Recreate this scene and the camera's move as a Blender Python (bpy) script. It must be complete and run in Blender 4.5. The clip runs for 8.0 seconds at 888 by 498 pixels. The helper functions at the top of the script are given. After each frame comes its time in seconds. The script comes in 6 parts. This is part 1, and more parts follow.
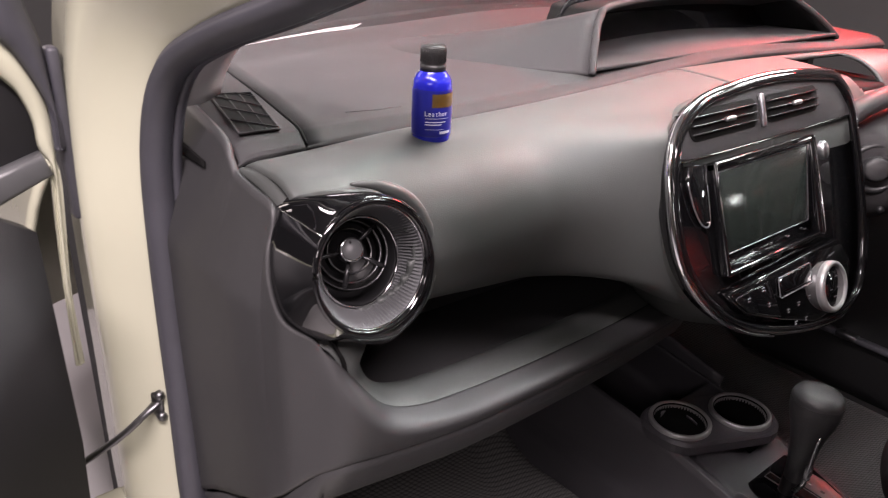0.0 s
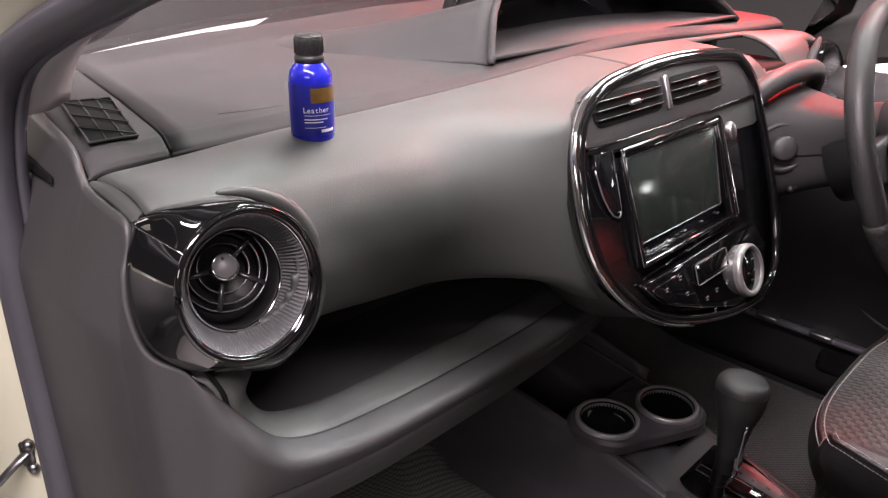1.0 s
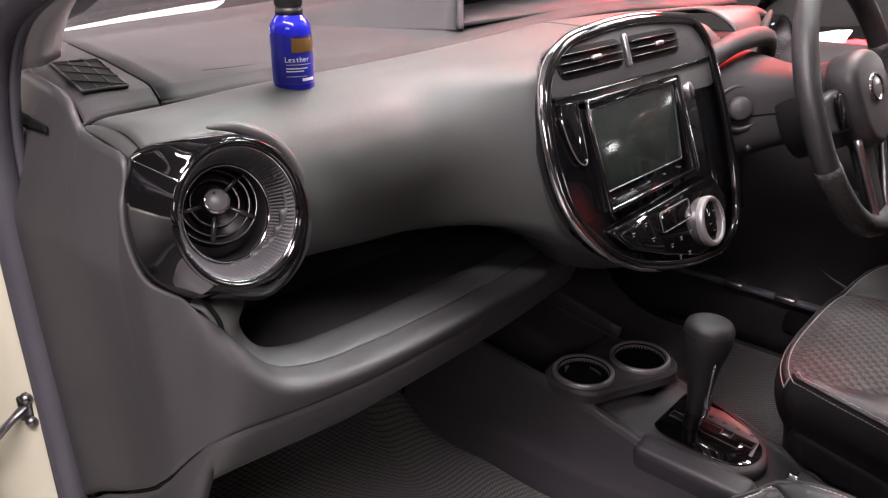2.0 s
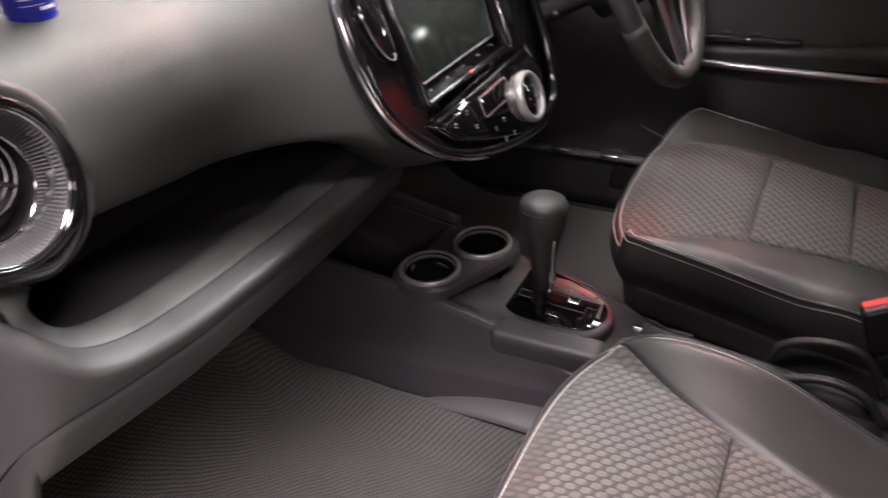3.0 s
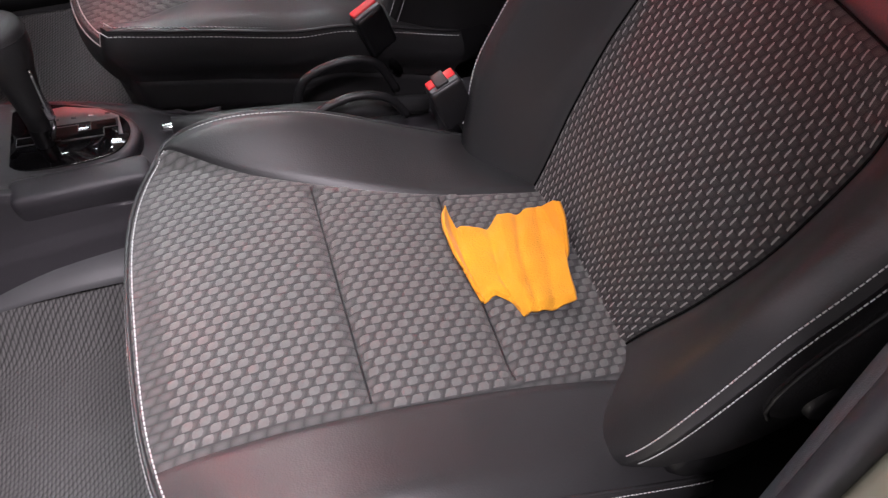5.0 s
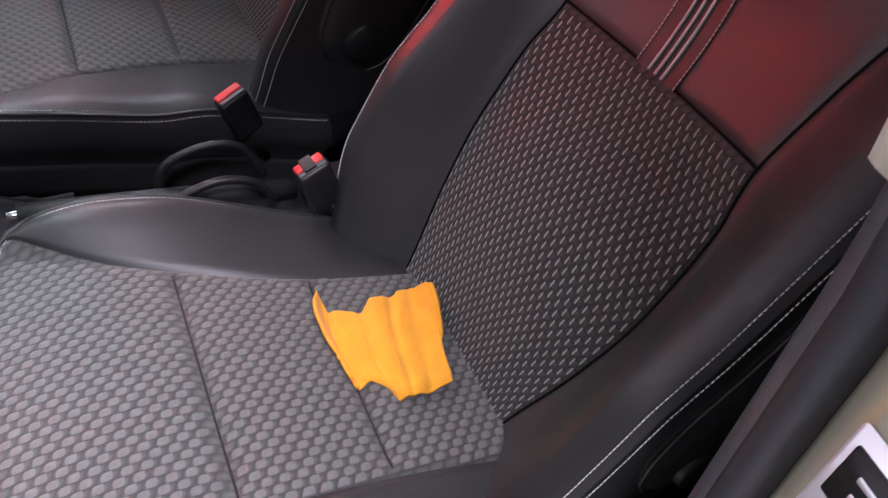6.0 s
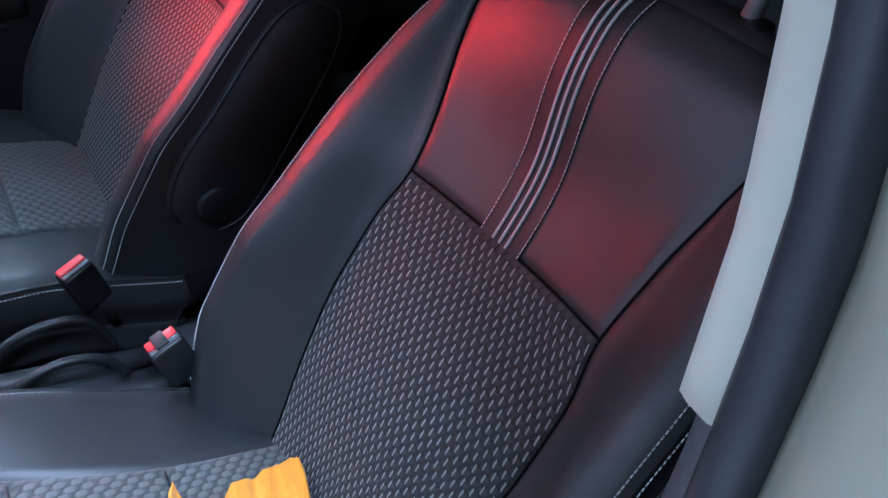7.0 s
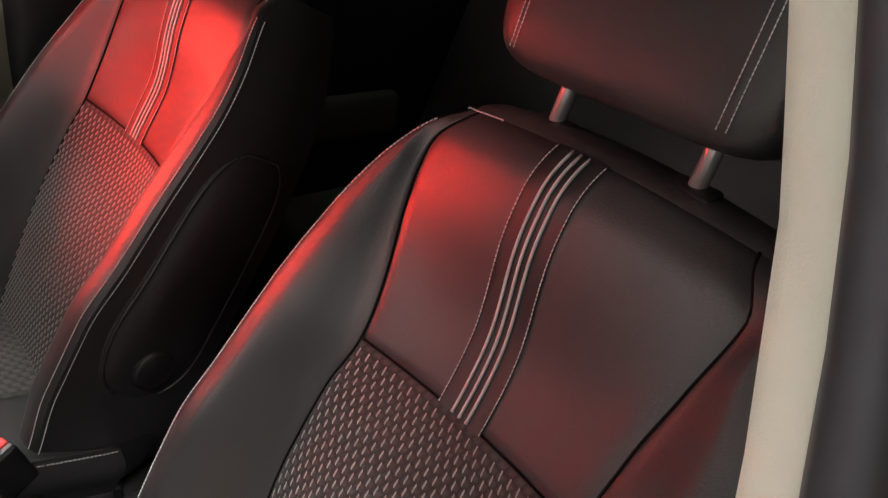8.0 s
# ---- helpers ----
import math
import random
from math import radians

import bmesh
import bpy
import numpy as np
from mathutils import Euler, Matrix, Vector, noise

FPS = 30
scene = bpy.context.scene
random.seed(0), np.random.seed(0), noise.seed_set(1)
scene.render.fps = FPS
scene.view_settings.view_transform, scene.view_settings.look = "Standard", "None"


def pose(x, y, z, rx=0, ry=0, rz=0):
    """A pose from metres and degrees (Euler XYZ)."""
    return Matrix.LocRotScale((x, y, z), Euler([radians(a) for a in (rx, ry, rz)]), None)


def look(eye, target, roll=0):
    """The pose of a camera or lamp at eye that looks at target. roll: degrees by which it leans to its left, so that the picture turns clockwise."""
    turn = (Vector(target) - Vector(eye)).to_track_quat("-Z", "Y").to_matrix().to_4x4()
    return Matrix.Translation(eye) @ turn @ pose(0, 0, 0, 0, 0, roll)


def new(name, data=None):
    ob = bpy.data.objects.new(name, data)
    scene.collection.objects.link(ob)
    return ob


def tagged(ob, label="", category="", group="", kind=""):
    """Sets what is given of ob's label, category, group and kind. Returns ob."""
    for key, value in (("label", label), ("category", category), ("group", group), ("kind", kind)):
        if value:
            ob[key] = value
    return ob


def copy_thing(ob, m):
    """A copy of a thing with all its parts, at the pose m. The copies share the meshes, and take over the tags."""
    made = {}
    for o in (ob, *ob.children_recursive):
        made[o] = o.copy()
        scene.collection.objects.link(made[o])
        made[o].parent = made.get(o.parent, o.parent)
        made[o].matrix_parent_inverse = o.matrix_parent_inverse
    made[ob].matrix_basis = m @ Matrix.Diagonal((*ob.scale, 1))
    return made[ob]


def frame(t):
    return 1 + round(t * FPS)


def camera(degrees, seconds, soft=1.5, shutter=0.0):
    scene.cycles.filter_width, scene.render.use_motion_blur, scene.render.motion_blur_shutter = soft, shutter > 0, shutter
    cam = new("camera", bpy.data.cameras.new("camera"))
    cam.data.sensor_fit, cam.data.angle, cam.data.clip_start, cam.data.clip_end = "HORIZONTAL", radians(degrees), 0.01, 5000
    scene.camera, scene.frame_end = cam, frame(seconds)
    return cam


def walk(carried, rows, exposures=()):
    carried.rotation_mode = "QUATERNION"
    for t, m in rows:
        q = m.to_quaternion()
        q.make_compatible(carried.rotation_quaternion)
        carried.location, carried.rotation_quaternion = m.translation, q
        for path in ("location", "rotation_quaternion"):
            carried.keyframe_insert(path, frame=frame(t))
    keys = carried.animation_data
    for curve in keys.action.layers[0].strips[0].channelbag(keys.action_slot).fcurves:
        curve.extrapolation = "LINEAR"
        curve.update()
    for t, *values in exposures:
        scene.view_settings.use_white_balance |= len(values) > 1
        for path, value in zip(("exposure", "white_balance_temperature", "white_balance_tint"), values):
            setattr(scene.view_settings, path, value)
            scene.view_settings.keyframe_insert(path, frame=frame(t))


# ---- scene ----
cam = camera(61.0, 8.0, soft=1.2, shutter=0.2)
PATH = [
    (0, (-0.882, 0.162, 1.228), (0.297, 1.546, 0.393), 2.6),
    (0.5, (-0.825, 0.197, 1.226), (0.433, 1.508, 0.391), 1.3),
    (1, (-0.818, 0.183, 1.203), (0.498, 1.448, 0.386), 1.2),
    (2.3, (-0.875, 0.136, 1.153), (0.516, 1.332, 0.357), -1.2),
    (2.5, (-0.864, 0.153, 1.16), (0.538, 1.3, 0.312), -2.1),
    (3, (-0.812, 0.158, 1.158), (0.67, 0.979, 0.096), -4.2),
    (3.5, (-0.774, 0.2, 1.188), (0.796, 0.383, -0.038), -7.4),
    (4, (-0.756, 0.213, 1.183), (0.626, 0.036, -0.252), -7.8),
    (4.5, (-0.767, 0.216, 1.161), (0.481, -0.07, -0.376), -3.7),
    (4.7, (-0.771, 0.211, 1.154), (0.45, -0.099, -0.399), -2.3),
    (5.8, (-0.761, 0.222, 1.137), (0.435, -0.477, -0.306), 8.2),
    (6, (-0.764, 0.209, 1.142), (0.459, -0.538, -0.254), 8.7),
    (6.5, (-0.76, 0.19, 1.174), (0.479, -0.724, -0.102), 9.8),
    (7, (-0.728, 0.166, 1.202), (0.494, -0.901, 0.032), 10.5),
    (7.5, (-0.695, 0.146, 1.227), (0.54, -1.009, 0.158), 9.8),
    (8, (-0.661, 0.133, 1.254), (0.584, -1.097, 0.285), 9.1),
]
EXPOSURES = [(0, -0.1, 6900, 31), (2.5, 0.0, 6900, 33), (3, 0.2, 7000, 31), (3.5, 0.0, 6600, 33), (4, -0.05, 5700, 22), (4.5, 0.05, 6500, 30), (6, 0.0, 6100, 30), (6.5, 0.15, 4700, 14), (7, 0.32, 4500, 12), (7.5, 0.4, 5700, 17), (8, 0.5, 6900, 17)]
walk(cam, [(t, look(eye, target, roll)) for t, eye, target, roll in PATH],
     exposures=EXPOSURES)

# ---- world and light ----
world = bpy.data.worlds.new("world")
scene.world = world
world.use_nodes = True
world.node_tree.nodes["Background"].inputs[0].default_value = (0.80, 0.90, 1.0, 1)
world.node_tree.nodes["Background"].inputs[1].default_value = 0.045


def area_lamp(name, eye, target, w, h, watts, colour):
    d = bpy.data.lights.new(name, "AREA")
    d.shape, d.size, d.size_y, d.energy, d.color = "RECTANGLE", w, h, watts, colour
    ob = new(name, d)
    ob.matrix_world = look(eye, target)
    return ob


area_lamp("workshop_light_door", (-1.50, -0.40, 3.05), (-0.35, 0.18, 0.5), 2.6, 0.40, 200, (1.0, 1.0, 0.99))
area_lamp("workshop_light_right", (3.0, 0.25, 2.70), (-0.2, 0.12, 0.55), 1.6, 0.8, 3.8, (0.88, 1.0, 0.96)).data.spread = radians(34)
# added fill, no real lamp: brightens the near door post from outside
area_lamp("post_fill_light", (-2.8, -1.1, 2.3), (-0.7, -0.15, 0.9), 1.4, 0.4, 15, (1.0, 1.0, 0.98))
area_lamp("workshop_light_over", (1.75, 0.38, 3.12), (-0.28, 0.62, 0.84), 0.8, 1.0, 6.5, (0.84, 1.0, 0.96)).data.spread = radians(26)
area_lamp("workshop_light_screen", (0.70, 1.30, 3.10), (-0.45, 0.80, 1.02), 0.9, 0.35, 5, (0.82, 1.0, 0.92)).data.spread = radians(60)
area_lamp("workshop_light_front", (0.2, 3.4, 2.42), (-0.2, -0.3, 1.0), 2.4, 0.4, 14, (1.0, 0.90, 0.92))
# unseen fill lamp added to lift the door jamb and B-post
area_lamp("jamb_fill_light", (-1.7, 3.9, 1.9), (-0.65, -0.2, 1.0), 1.6, 0.6, 20, (1.0, 1.0, 0.93))
area_lamp("red_neon_light", (2.0, 1.25, 2.2), (0.42, 1.0, 1.04), 0.9, 0.25, 7.0, (1.0, 0.02, 0.02)).data.spread = radians(26)
area_lamp("red_neon_light_side", (0.72, 0.30, 1.07), (0.21, -0.28, 0.86), 0.3, 0.12, 1.9, (1.0, 0.03, 0.02)).data.spread = radians(46)


# ---- materials ----
def mat(name, colour, rough=0.5, metal=0.0, grain=0.0, scale=600.0, vary=0.15, blotch=9.0, coat=0.0, spec=0.5, sheen=0.0, rvary=0.08):
    """A plain surface with two scales of variation: broad blotches and fine grain."""
    m = bpy.data.materials.new(name)
    m.use_nodes = True
    nt = m.node_tree
    b = nt.nodes["Principled BSDF"]
    b.inputs["Metallic"].default_value = metal
    b.inputs["Coat Weight"].default_value = coat
    b.inputs["Coat Roughness"].default_value = 0.03
    b.inputs["Specular IOR Level"].default_value = spec
    b.inputs["Sheen Weight"].default_value = sheen
    tc = nt.nodes.new("ShaderNodeTexCoord")
    n1 = nt.nodes.new("ShaderNodeTexNoise")
    n1.inputs["Scale"].default_value, n1.inputs["Detail"].default_value = blotch, 5
    nt.links.new(tc.outputs["Object"], n1.inputs["Vector"])
    mix = nt.nodes.new("ShaderNodeMix")
    mix.data_type = "RGBA"
    mix.inputs["A"].default_value = (*[c * (1 - vary) for c in colour], 1)
    mix.inputs["B"].default_value = (*[min(1, c * (1 + vary)) for c in colour], 1)
    nt.links.new(n1.outputs["Fac"], mix.inputs["Factor"])
    nt.links.new(mix.outputs["Result"], b.inputs["Base Color"])
    mr = nt.nodes.new("ShaderNodeMapRange")
    mr.inputs["To Min"].default_value, mr.inputs["To Max"].default_value = max(0.0, rough - rvary), min(1, rough + rvary)
    nt.links.new(n1.outputs["Fac"], mr.inputs["Value"])
    nt.links.new(mr.outputs["Result"], b.inputs["Roughness"])
    if grain:
        n2 = nt.nodes.new("ShaderNodeTexVoronoi")
        n2.inputs["Scale"].default_value = scale
        nt.links.new(tc.outputs["Object"], n2.inputs["Vector"])
        bump = nt.nodes.new("ShaderNodeBump")
        bump.inputs["Strength"].default_value, bump.inputs["Distance"].default_value = grain, 0.0006
        nt.links.new(n2.outputs["Distance"], bump.inputs["Height"])
        nt.links.new(bump.outputs["Normal"], b.inputs["Normal"])
    return m


def weave(name, dark, light, w, h, rough=0.85, skew=0.0, bumpd=0.0015, px=0.5, py=0.5, lo=0.2, hi=0.8):
    """Cloth woven of short raised threads in offset rows; the UV map is in metres."""
    m = bpy.data.materials.new(name)
    m.use_nodes = True
    nt = m.node_tree
    b = nt.nodes["Principled BSDF"]
    b.inputs["Roughness"].default_value = rough
    b.inputs["Sheen Weight"].default_value = 0.15
    uv = nt.nodes.new("ShaderNodeUVMap")
    # small wobble keeps the rows from being ruler-straight
    wob = nt.nodes.new("ShaderNodeTexNoise")
    wob.inputs["Scale"].default_value = 60
    nt.links.new(uv.outputs["UV"], wob.inputs["Vector"])
    sub = nt.nodes.new("ShaderNodeVectorMath")
    sub.operation = "MULTIPLY_ADD"
    sub.inputs[1].default_value = (0.0016, 0.0016, 0)
    nt.links.new(wob.outputs["Color"], sub.inputs[0])
    nt.links.new(uv.outputs["UV"], sub.inputs[2])
    sep = nt.nodes.new("ShaderNodeSeparateXYZ")
    nt.links.new(sub.outputs["Vector"], sep.inputs[0])

    def math_node(op, a, c=None):
        n = nt.nodes.new("ShaderNodeMath")
        n.operation = op
        for i, v in enumerate((a, c)):
            if v is None:
                continue
            if isinstance(v, (int, float)):
                n.inputs[i].default_value = v
            else:
                nt.links.new(v, n.inputs[i])
        return n.outputs[0]
    row = math_node("DIVIDE", sep.outputs["Y"], h)
    fl = math_node("FLOOR", row)
    fy = math_node("SUBTRACT", row, fl)
    off = math_node("MULTIPLY", fl, 0.5)
    col = math_node("ADD", math_node("DIVIDE", sep.outputs["X"], w), off)
    if skew:
        col = math_node("ADD", col, math_node("MULTIPLY", fy, skew))
    fx = math_node("FRACT", col)
    # a rounded bump per cell
    bx = math_node("SINE", math_node("MULTIPLY", fx, math.pi))
    by = math_node("SINE", math_node("MULTIPLY", fy, math.pi))
    hgt = math_node("MULTIPLY", math_node("POWER", bx, px), math_node("POWER", by, py))
    fine = nt.nodes.new("ShaderNodeTexNoise")
    fine.inputs["Scale"].default_value, fine.inputs["Detail"].default_value = 1500, 3
    nt.links.new(uv.outputs["UV"], fine.inputs["Vector"])
    ramp = nt.nodes.new("ShaderNodeValToRGB")
    ramp.color_ramp.elements[0].position, ramp.color_ramp.elements[1].position = lo, hi
    ramp.color_ramp.elements[0].color, ramp.color_ramp.elements[1].color = (*dark, 1), (*light, 1)
    tot = math_node("ADD", hgt, math_node("MULTIPLY", math_node("SUBTRACT", fine.outputs["Fac"], 0.5), 0.5))
    nt.links.new(tot, ramp.inputs["Fac"])
    nt.links.new(ramp.outputs["Color"], b.inputs["Base Color"])
    bump = nt.nodes.new("ShaderNodeBump")
    bump.inputs["Strength"].default_value, bump.inputs["Distance"].default_value = 0.8, bumpd
    nt.links.new(tot, bump.inputs["Height"])
    nt.links.new(bump.outputs["Normal"], b.inputs["Normal"])
    return m


def glass(name, colour=(1, 1, 1), rough=0.0):
    m = bpy.data.materials.new(name)
    m.use_nodes = True
    b = m.node_tree.nodes["Principled BSDF"]
    b.inputs["Base Color"].default_value = (*colour, 1)
    b.inputs["Roughness"].default_value = rough
    b.inputs["Transmission Weight"].default_value = 1.0
    b.inputs["IOR"].default_value = 1.45
    return m


M_DASH = mat("dash_plastic", (0.026, 0.025, 0.026), 0.60, grain=0.2, scale=1100, vary=0.12, spec=0.2)
M_PAD = mat("soft_pad", (0.046, 0.050, 0.048), 0.48, grain=0.2, scale=1000, vary=0.12)
M_LOWER = mat("lower_plastic", (0.030, 0.030, 0.031), 0.50, grain=0.2, scale=1100, vary=0.12)
M_DARK = mat("black_plastic", (0.012, 0.012, 0.013), 0.45, vary=0.2)
# near-black for holes and gaps: their inner shade is put into the colour
M_HOLE = mat("recess_shade_black", (0.004, 0.004, 0.004), 0.8, vary=0.2, spec=0.1)
M_PIANO = mat("piano_black", (0.004, 0.004, 0.0045), 0.06, coat=1.0, vary=0.1, rvary=0.03)
M_CHROME = mat("chrome", (0.78, 0.78, 0.80), 0.10, metal=1.0, vary=0.04, rvary=0.04)
M_RING = mat("silver_painted_plastic", (0.34, 0.34, 0.34), 0.36, metal=0.65, vary=0.08)
M_SILVER = mat("satin_silver", (0.55, 0.56, 0.58), 0.32, metal=1.0, vary=0.08)
M_GREY = mat("grey_ribbed", (0.085, 0.087, 0.09), 0.42, vary=0.1)
M_FIN = mat("fin_plastic", (0.014, 0.014, 0.015), 0.24, vary=0.15)
M_CONSOLE = mat("console_plastic", (0.044, 0.042, 0.047), 0.42, grain=0.3, scale=900, vary=0.12)
M_LEATHER = mat("seat_leather", (0.023, 0.023, 0.024), 0.47, grain=0.22, scale=500, vary=0.15, rvary=0.03, spec=0.6)
M_STITCH = mat("stitch_thread", (0.55, 0.55, 0.55), 0.7, vary=0.15, blotch=400)
M_PIPE = mat("light_piping", (0.42, 0.42, 0.43), 0.6, vary=0.15, blotch=60)
M_WHITE = mat("cream_body_paint", (0.48, 0.48, 0.37), 0.22, coat=0.6, vary=0.03)
M_TRIM = mat("light_grey_trim", (0.80, 0.78, 0.67), 0.55, grain=0.25, scale=800, vary=0.05)
M_ATRIM = mat("grey_pillar_trim", (0.30, 0.29, 0.29), 0.6, grain=0.25, scale=800, vary=0.05)
M_STEEL = mat("dark_steel", (0.16, 0.16, 0.165), 0.35, metal=1.0, vary=0.2, blotch=60)
M_RUBBER = mat("black_rubber", (0.045, 0.045, 0.054), 0.48, vary=0.2, blotch=30)
M_CARPET = mat("carpet", (0.028, 0.028, 0.029), 0.95, grain=1.0, scale=350, vary=0.3, blotch=40)
M_POST = mat("post_plastic", (0.10, 0.10, 0.115), 0.5, grain=0.2, scale=1000, vary=0.1)
M_RED = mat("red_button", (0.75, 0.03, 0.03), 0.35, vary=0.08)
M_CLOTHY = mat("yellow_microfibre", (0.80, 0.33, 0.012), 0.95, grain=1.0, scale=500, vary=0.18, blotch=25, sheen=0.1)
M_BLUE = mat("blue_bottle", (0.012, 0.016, 0.36), 0.12, coat=0.7, vary=0.1)
M_CAP = mat("bottle_cap", (0.012, 0.012, 0.012), 0.4, vary=0.2)
M_INK = mat("white_ink", (0.75, 0.75, 0.8), 0.5, vary=0.05)
M_GOLD = mat("brown_print", (0.10, 0.055, 0.012), 0.4, vary=0.5, blotch=80)
M_SCREEN = mat("screen_glass", (0.014, 0.018, 0.016), 0.13, vary=0.0, spec=0.8, rvary=0.0)
M_GREENGREY = mat("rear_vinyl", (0.13, 0.16, 0.13), 0.6, grain=0.3, vary=0.15)
M_WALL = mat("workshop_wall", (0.24, 0.24, 0.235), 0.8, vary=0.06, blotch=1.5)
M_TILE = mat("workshop_floor", (0.46, 0.45, 0.45), 0.4, vary=0.2, blotch=2.5)
M_LINER = mat("headliner", (0.62, 0.60, 0.54), 0.95, grain=0.6, scale=500, vary=0.06)
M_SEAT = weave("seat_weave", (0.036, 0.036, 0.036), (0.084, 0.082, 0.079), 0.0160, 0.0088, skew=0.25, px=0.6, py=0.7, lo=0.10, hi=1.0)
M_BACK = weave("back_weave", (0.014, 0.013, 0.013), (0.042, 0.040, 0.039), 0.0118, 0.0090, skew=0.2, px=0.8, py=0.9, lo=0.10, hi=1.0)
M_THREAD = mat("pale_thread", (0.114, 0.114, 0.110), 0.8, grain=0.5, scale=1800, vary=0.25, blotch=160, sheen=0.1)
M_DASHTHREAD = mat("pale_dash_thread", (0.26, 0.25, 0.24), 0.7, vary=0.25, blotch=160)
M_MAT = weave("floor_mat_weave", (0.009, 0.009, 0.009), (0.095, 0.095, 0.092), 0.009, 0.0045, skew=0.5, rough=0.6)
M_TINT = mat("tinted_glass", (0.006, 0.006, 0.007), 0.06, vary=0.1, rvary=0.02)
M_GLASS = glass("window_glass", (0.95, 1.0, 0.98))


# ---- mesh helpers ----
def thing(name, label, category, at=(0, 0, 0), group="", kind=""):
    ob = new(name)
    ob.location = at
    return tagged(ob, label, category, group, kind)


def part(name, data, material, parent=None, label="", smooth=True):
    if isinstance(data, bmesh.types.BMesh):
        me = bpy.data.meshes.new(name)
        data.to_mesh(me)
        data.free()
    else:
        me = data
    me.materials.append(material)
    if smooth:
        me.polygons.foreach_set("use_smooth", [True] * len(me.polygons))
    ob = new(name, me)
    if parent is not None:
        ob.parent = parent
        if parent.parent is None:
            ob.matrix_parent_inverse = Matrix.Translation(-Vector(parent.location))
    if label:
        ob["label"] = label
    return ob


def grid(fn, nu, nv, uv=None, closeu=False, closev=False):
    """A mesh from fn(u, v), u and v from 0 to 1; uv(u, v) gives metres."""
    mu, mv = (nu if closeu else nu + 1), (nv if closev else nv + 1)
    vs = [tuple(fn(i / nu, j / nv)) for j in range(mv) for i in range(mu)]
    fs = [(j * mu + i, j * mu + (i + 1) % mu, ((j + 1) % mv) * mu + (i + 1) % mu, ((j + 1) % mv) * mu + i) for j in range(nv) for i in range(nu)]
    me = bpy.data.meshes.new("grid")
    me.from_pydata(vs, [], fs)
    if uv:
        lay = me.uv_layers.new(name="UVMap")
        co = [uv(i / nu, j / nv) for j in range(mv) for i in range(mu)]
        idx = [0] * len(me.loops)
        me.loops.foreach_get("vertex_index", idx)
        lay.data.foreach_set("uv", [c for k in idx for c in co[k]])
    me.update()
    return me


def solid(ob, t, offset=-1.0):
    md = ob.modifiers.new("thickness", "SOLIDIFY")
    md.thickness, md.offset = t, offset
    return ob


def catmull(pts, n, closed=False):
    """n points along a smooth curve through pts."""
    pts = [Vector(p) for p in pts]
    k = len(pts)
    out = []
    segs = k if closed else k - 1
    for i in range(n):
        f = i / (n if closed else n - 1) * segs
        s = min(int(f), segs - 1)
        t = f - s
        if closed:
            a, b, c, d = (pts[(s + o) % k] for o in (-1, 0, 1, 2))
        else:
            a, b, c, d = pts[max(s - 1, 0)], pts[s], pts[s + 1], pts[min(s + 2, k - 1)]
        out.append(0.5 * ((2 * b) + (c - a) * t + (2 * a - 5 * b + 4 * c - d) * t * t + (3 * b - a - 3 * c + d) * t ** 3))
    return out


def curve1(table, x):
    """Smooth value at x of a short table of (x, value), with no overshoot between its points."""
    if x <= table[0][0]:
        return table[0][1]
    n = len(table)

    def slope(i):
        return (table[i + 1][1] - table[i][1]) / (table[i + 1][0] - table[i][0])

    def tangent(i):
        if i == 0:
            return slope(0)
        if i == n - 1:
            return slope(n - 2)
        a, b = slope(i - 1), slope(i)
        if a * b <= 0:
            return 0.0
        m = 0.5 * (a + b)
        return math.copysign(min(abs(m), 2.5 * abs(a), 2.5 * abs(b)), m)
    for i in range(n - 1):
        (a, p), (b, q) = table[i], table[i + 1]
        if x <= b:
            h = b - a
            t = (x - a) / h
            return (2 * t ** 3 - 3 * t * t + 1) * p + (t ** 3 - 2 * t * t + t) * h * tangent(i) + (3 * t * t - 2 * t ** 3) * q + (t ** 3 - t * t) * h * tangent(i + 1)
    return table[-1][1]


def lin(table, x):
    if x <= table[0][0]:
        return table[0][1]
    for (a, p), (b, q) in zip(table, table[1:]):
        if x <= b:
            return p + (q - p) * (x - a) / (b - a)
    return table[-1][1]


def tube(pts, r, n=8, closed=False, up=(0.13, 0.21, 1), flat=1.0):
    """A round (or flattened) bar along the points, with closed ends."""
    pts = [Vector(p) for p in pts]
    k = len(pts)
    bm = bmesh.new()
    rings = []
    rr = r if callable(r) else (lambda t: r)
    for i, p in enumerate(pts):
        d = (pts[(i + 1) % k] - pts[i - 1]) if closed else (pts[min(i + 1, k - 1)] - pts[max(i - 1, 0)])
        d.normalize()
        a = d.cross(Vector(up)).normalized()
        b = a.cross(d).normalized()
        q = rr(i / max(1, k - 1))
        rings.append([bm.verts.new(p + a * q * math.cos(2 * math.pi * j / n) + b * q * flat * math.sin(2 * math.pi * j / n)) for j in range(n)])
    for i in range(k if closed else k - 1):
        A, B = rings[i], rings[(i + 1) % k]
        for j in range(n):
            bm.faces.new((A[j], A[(j + 1) % n], B[(j + 1) % n], B[j]))
    if not closed:
        bm.faces.new(rings[0][::-1])
        bm.faces.new(rings[-1])
    bmesh.ops.recalc_face_normals(bm, faces=bm.faces)
    return bm


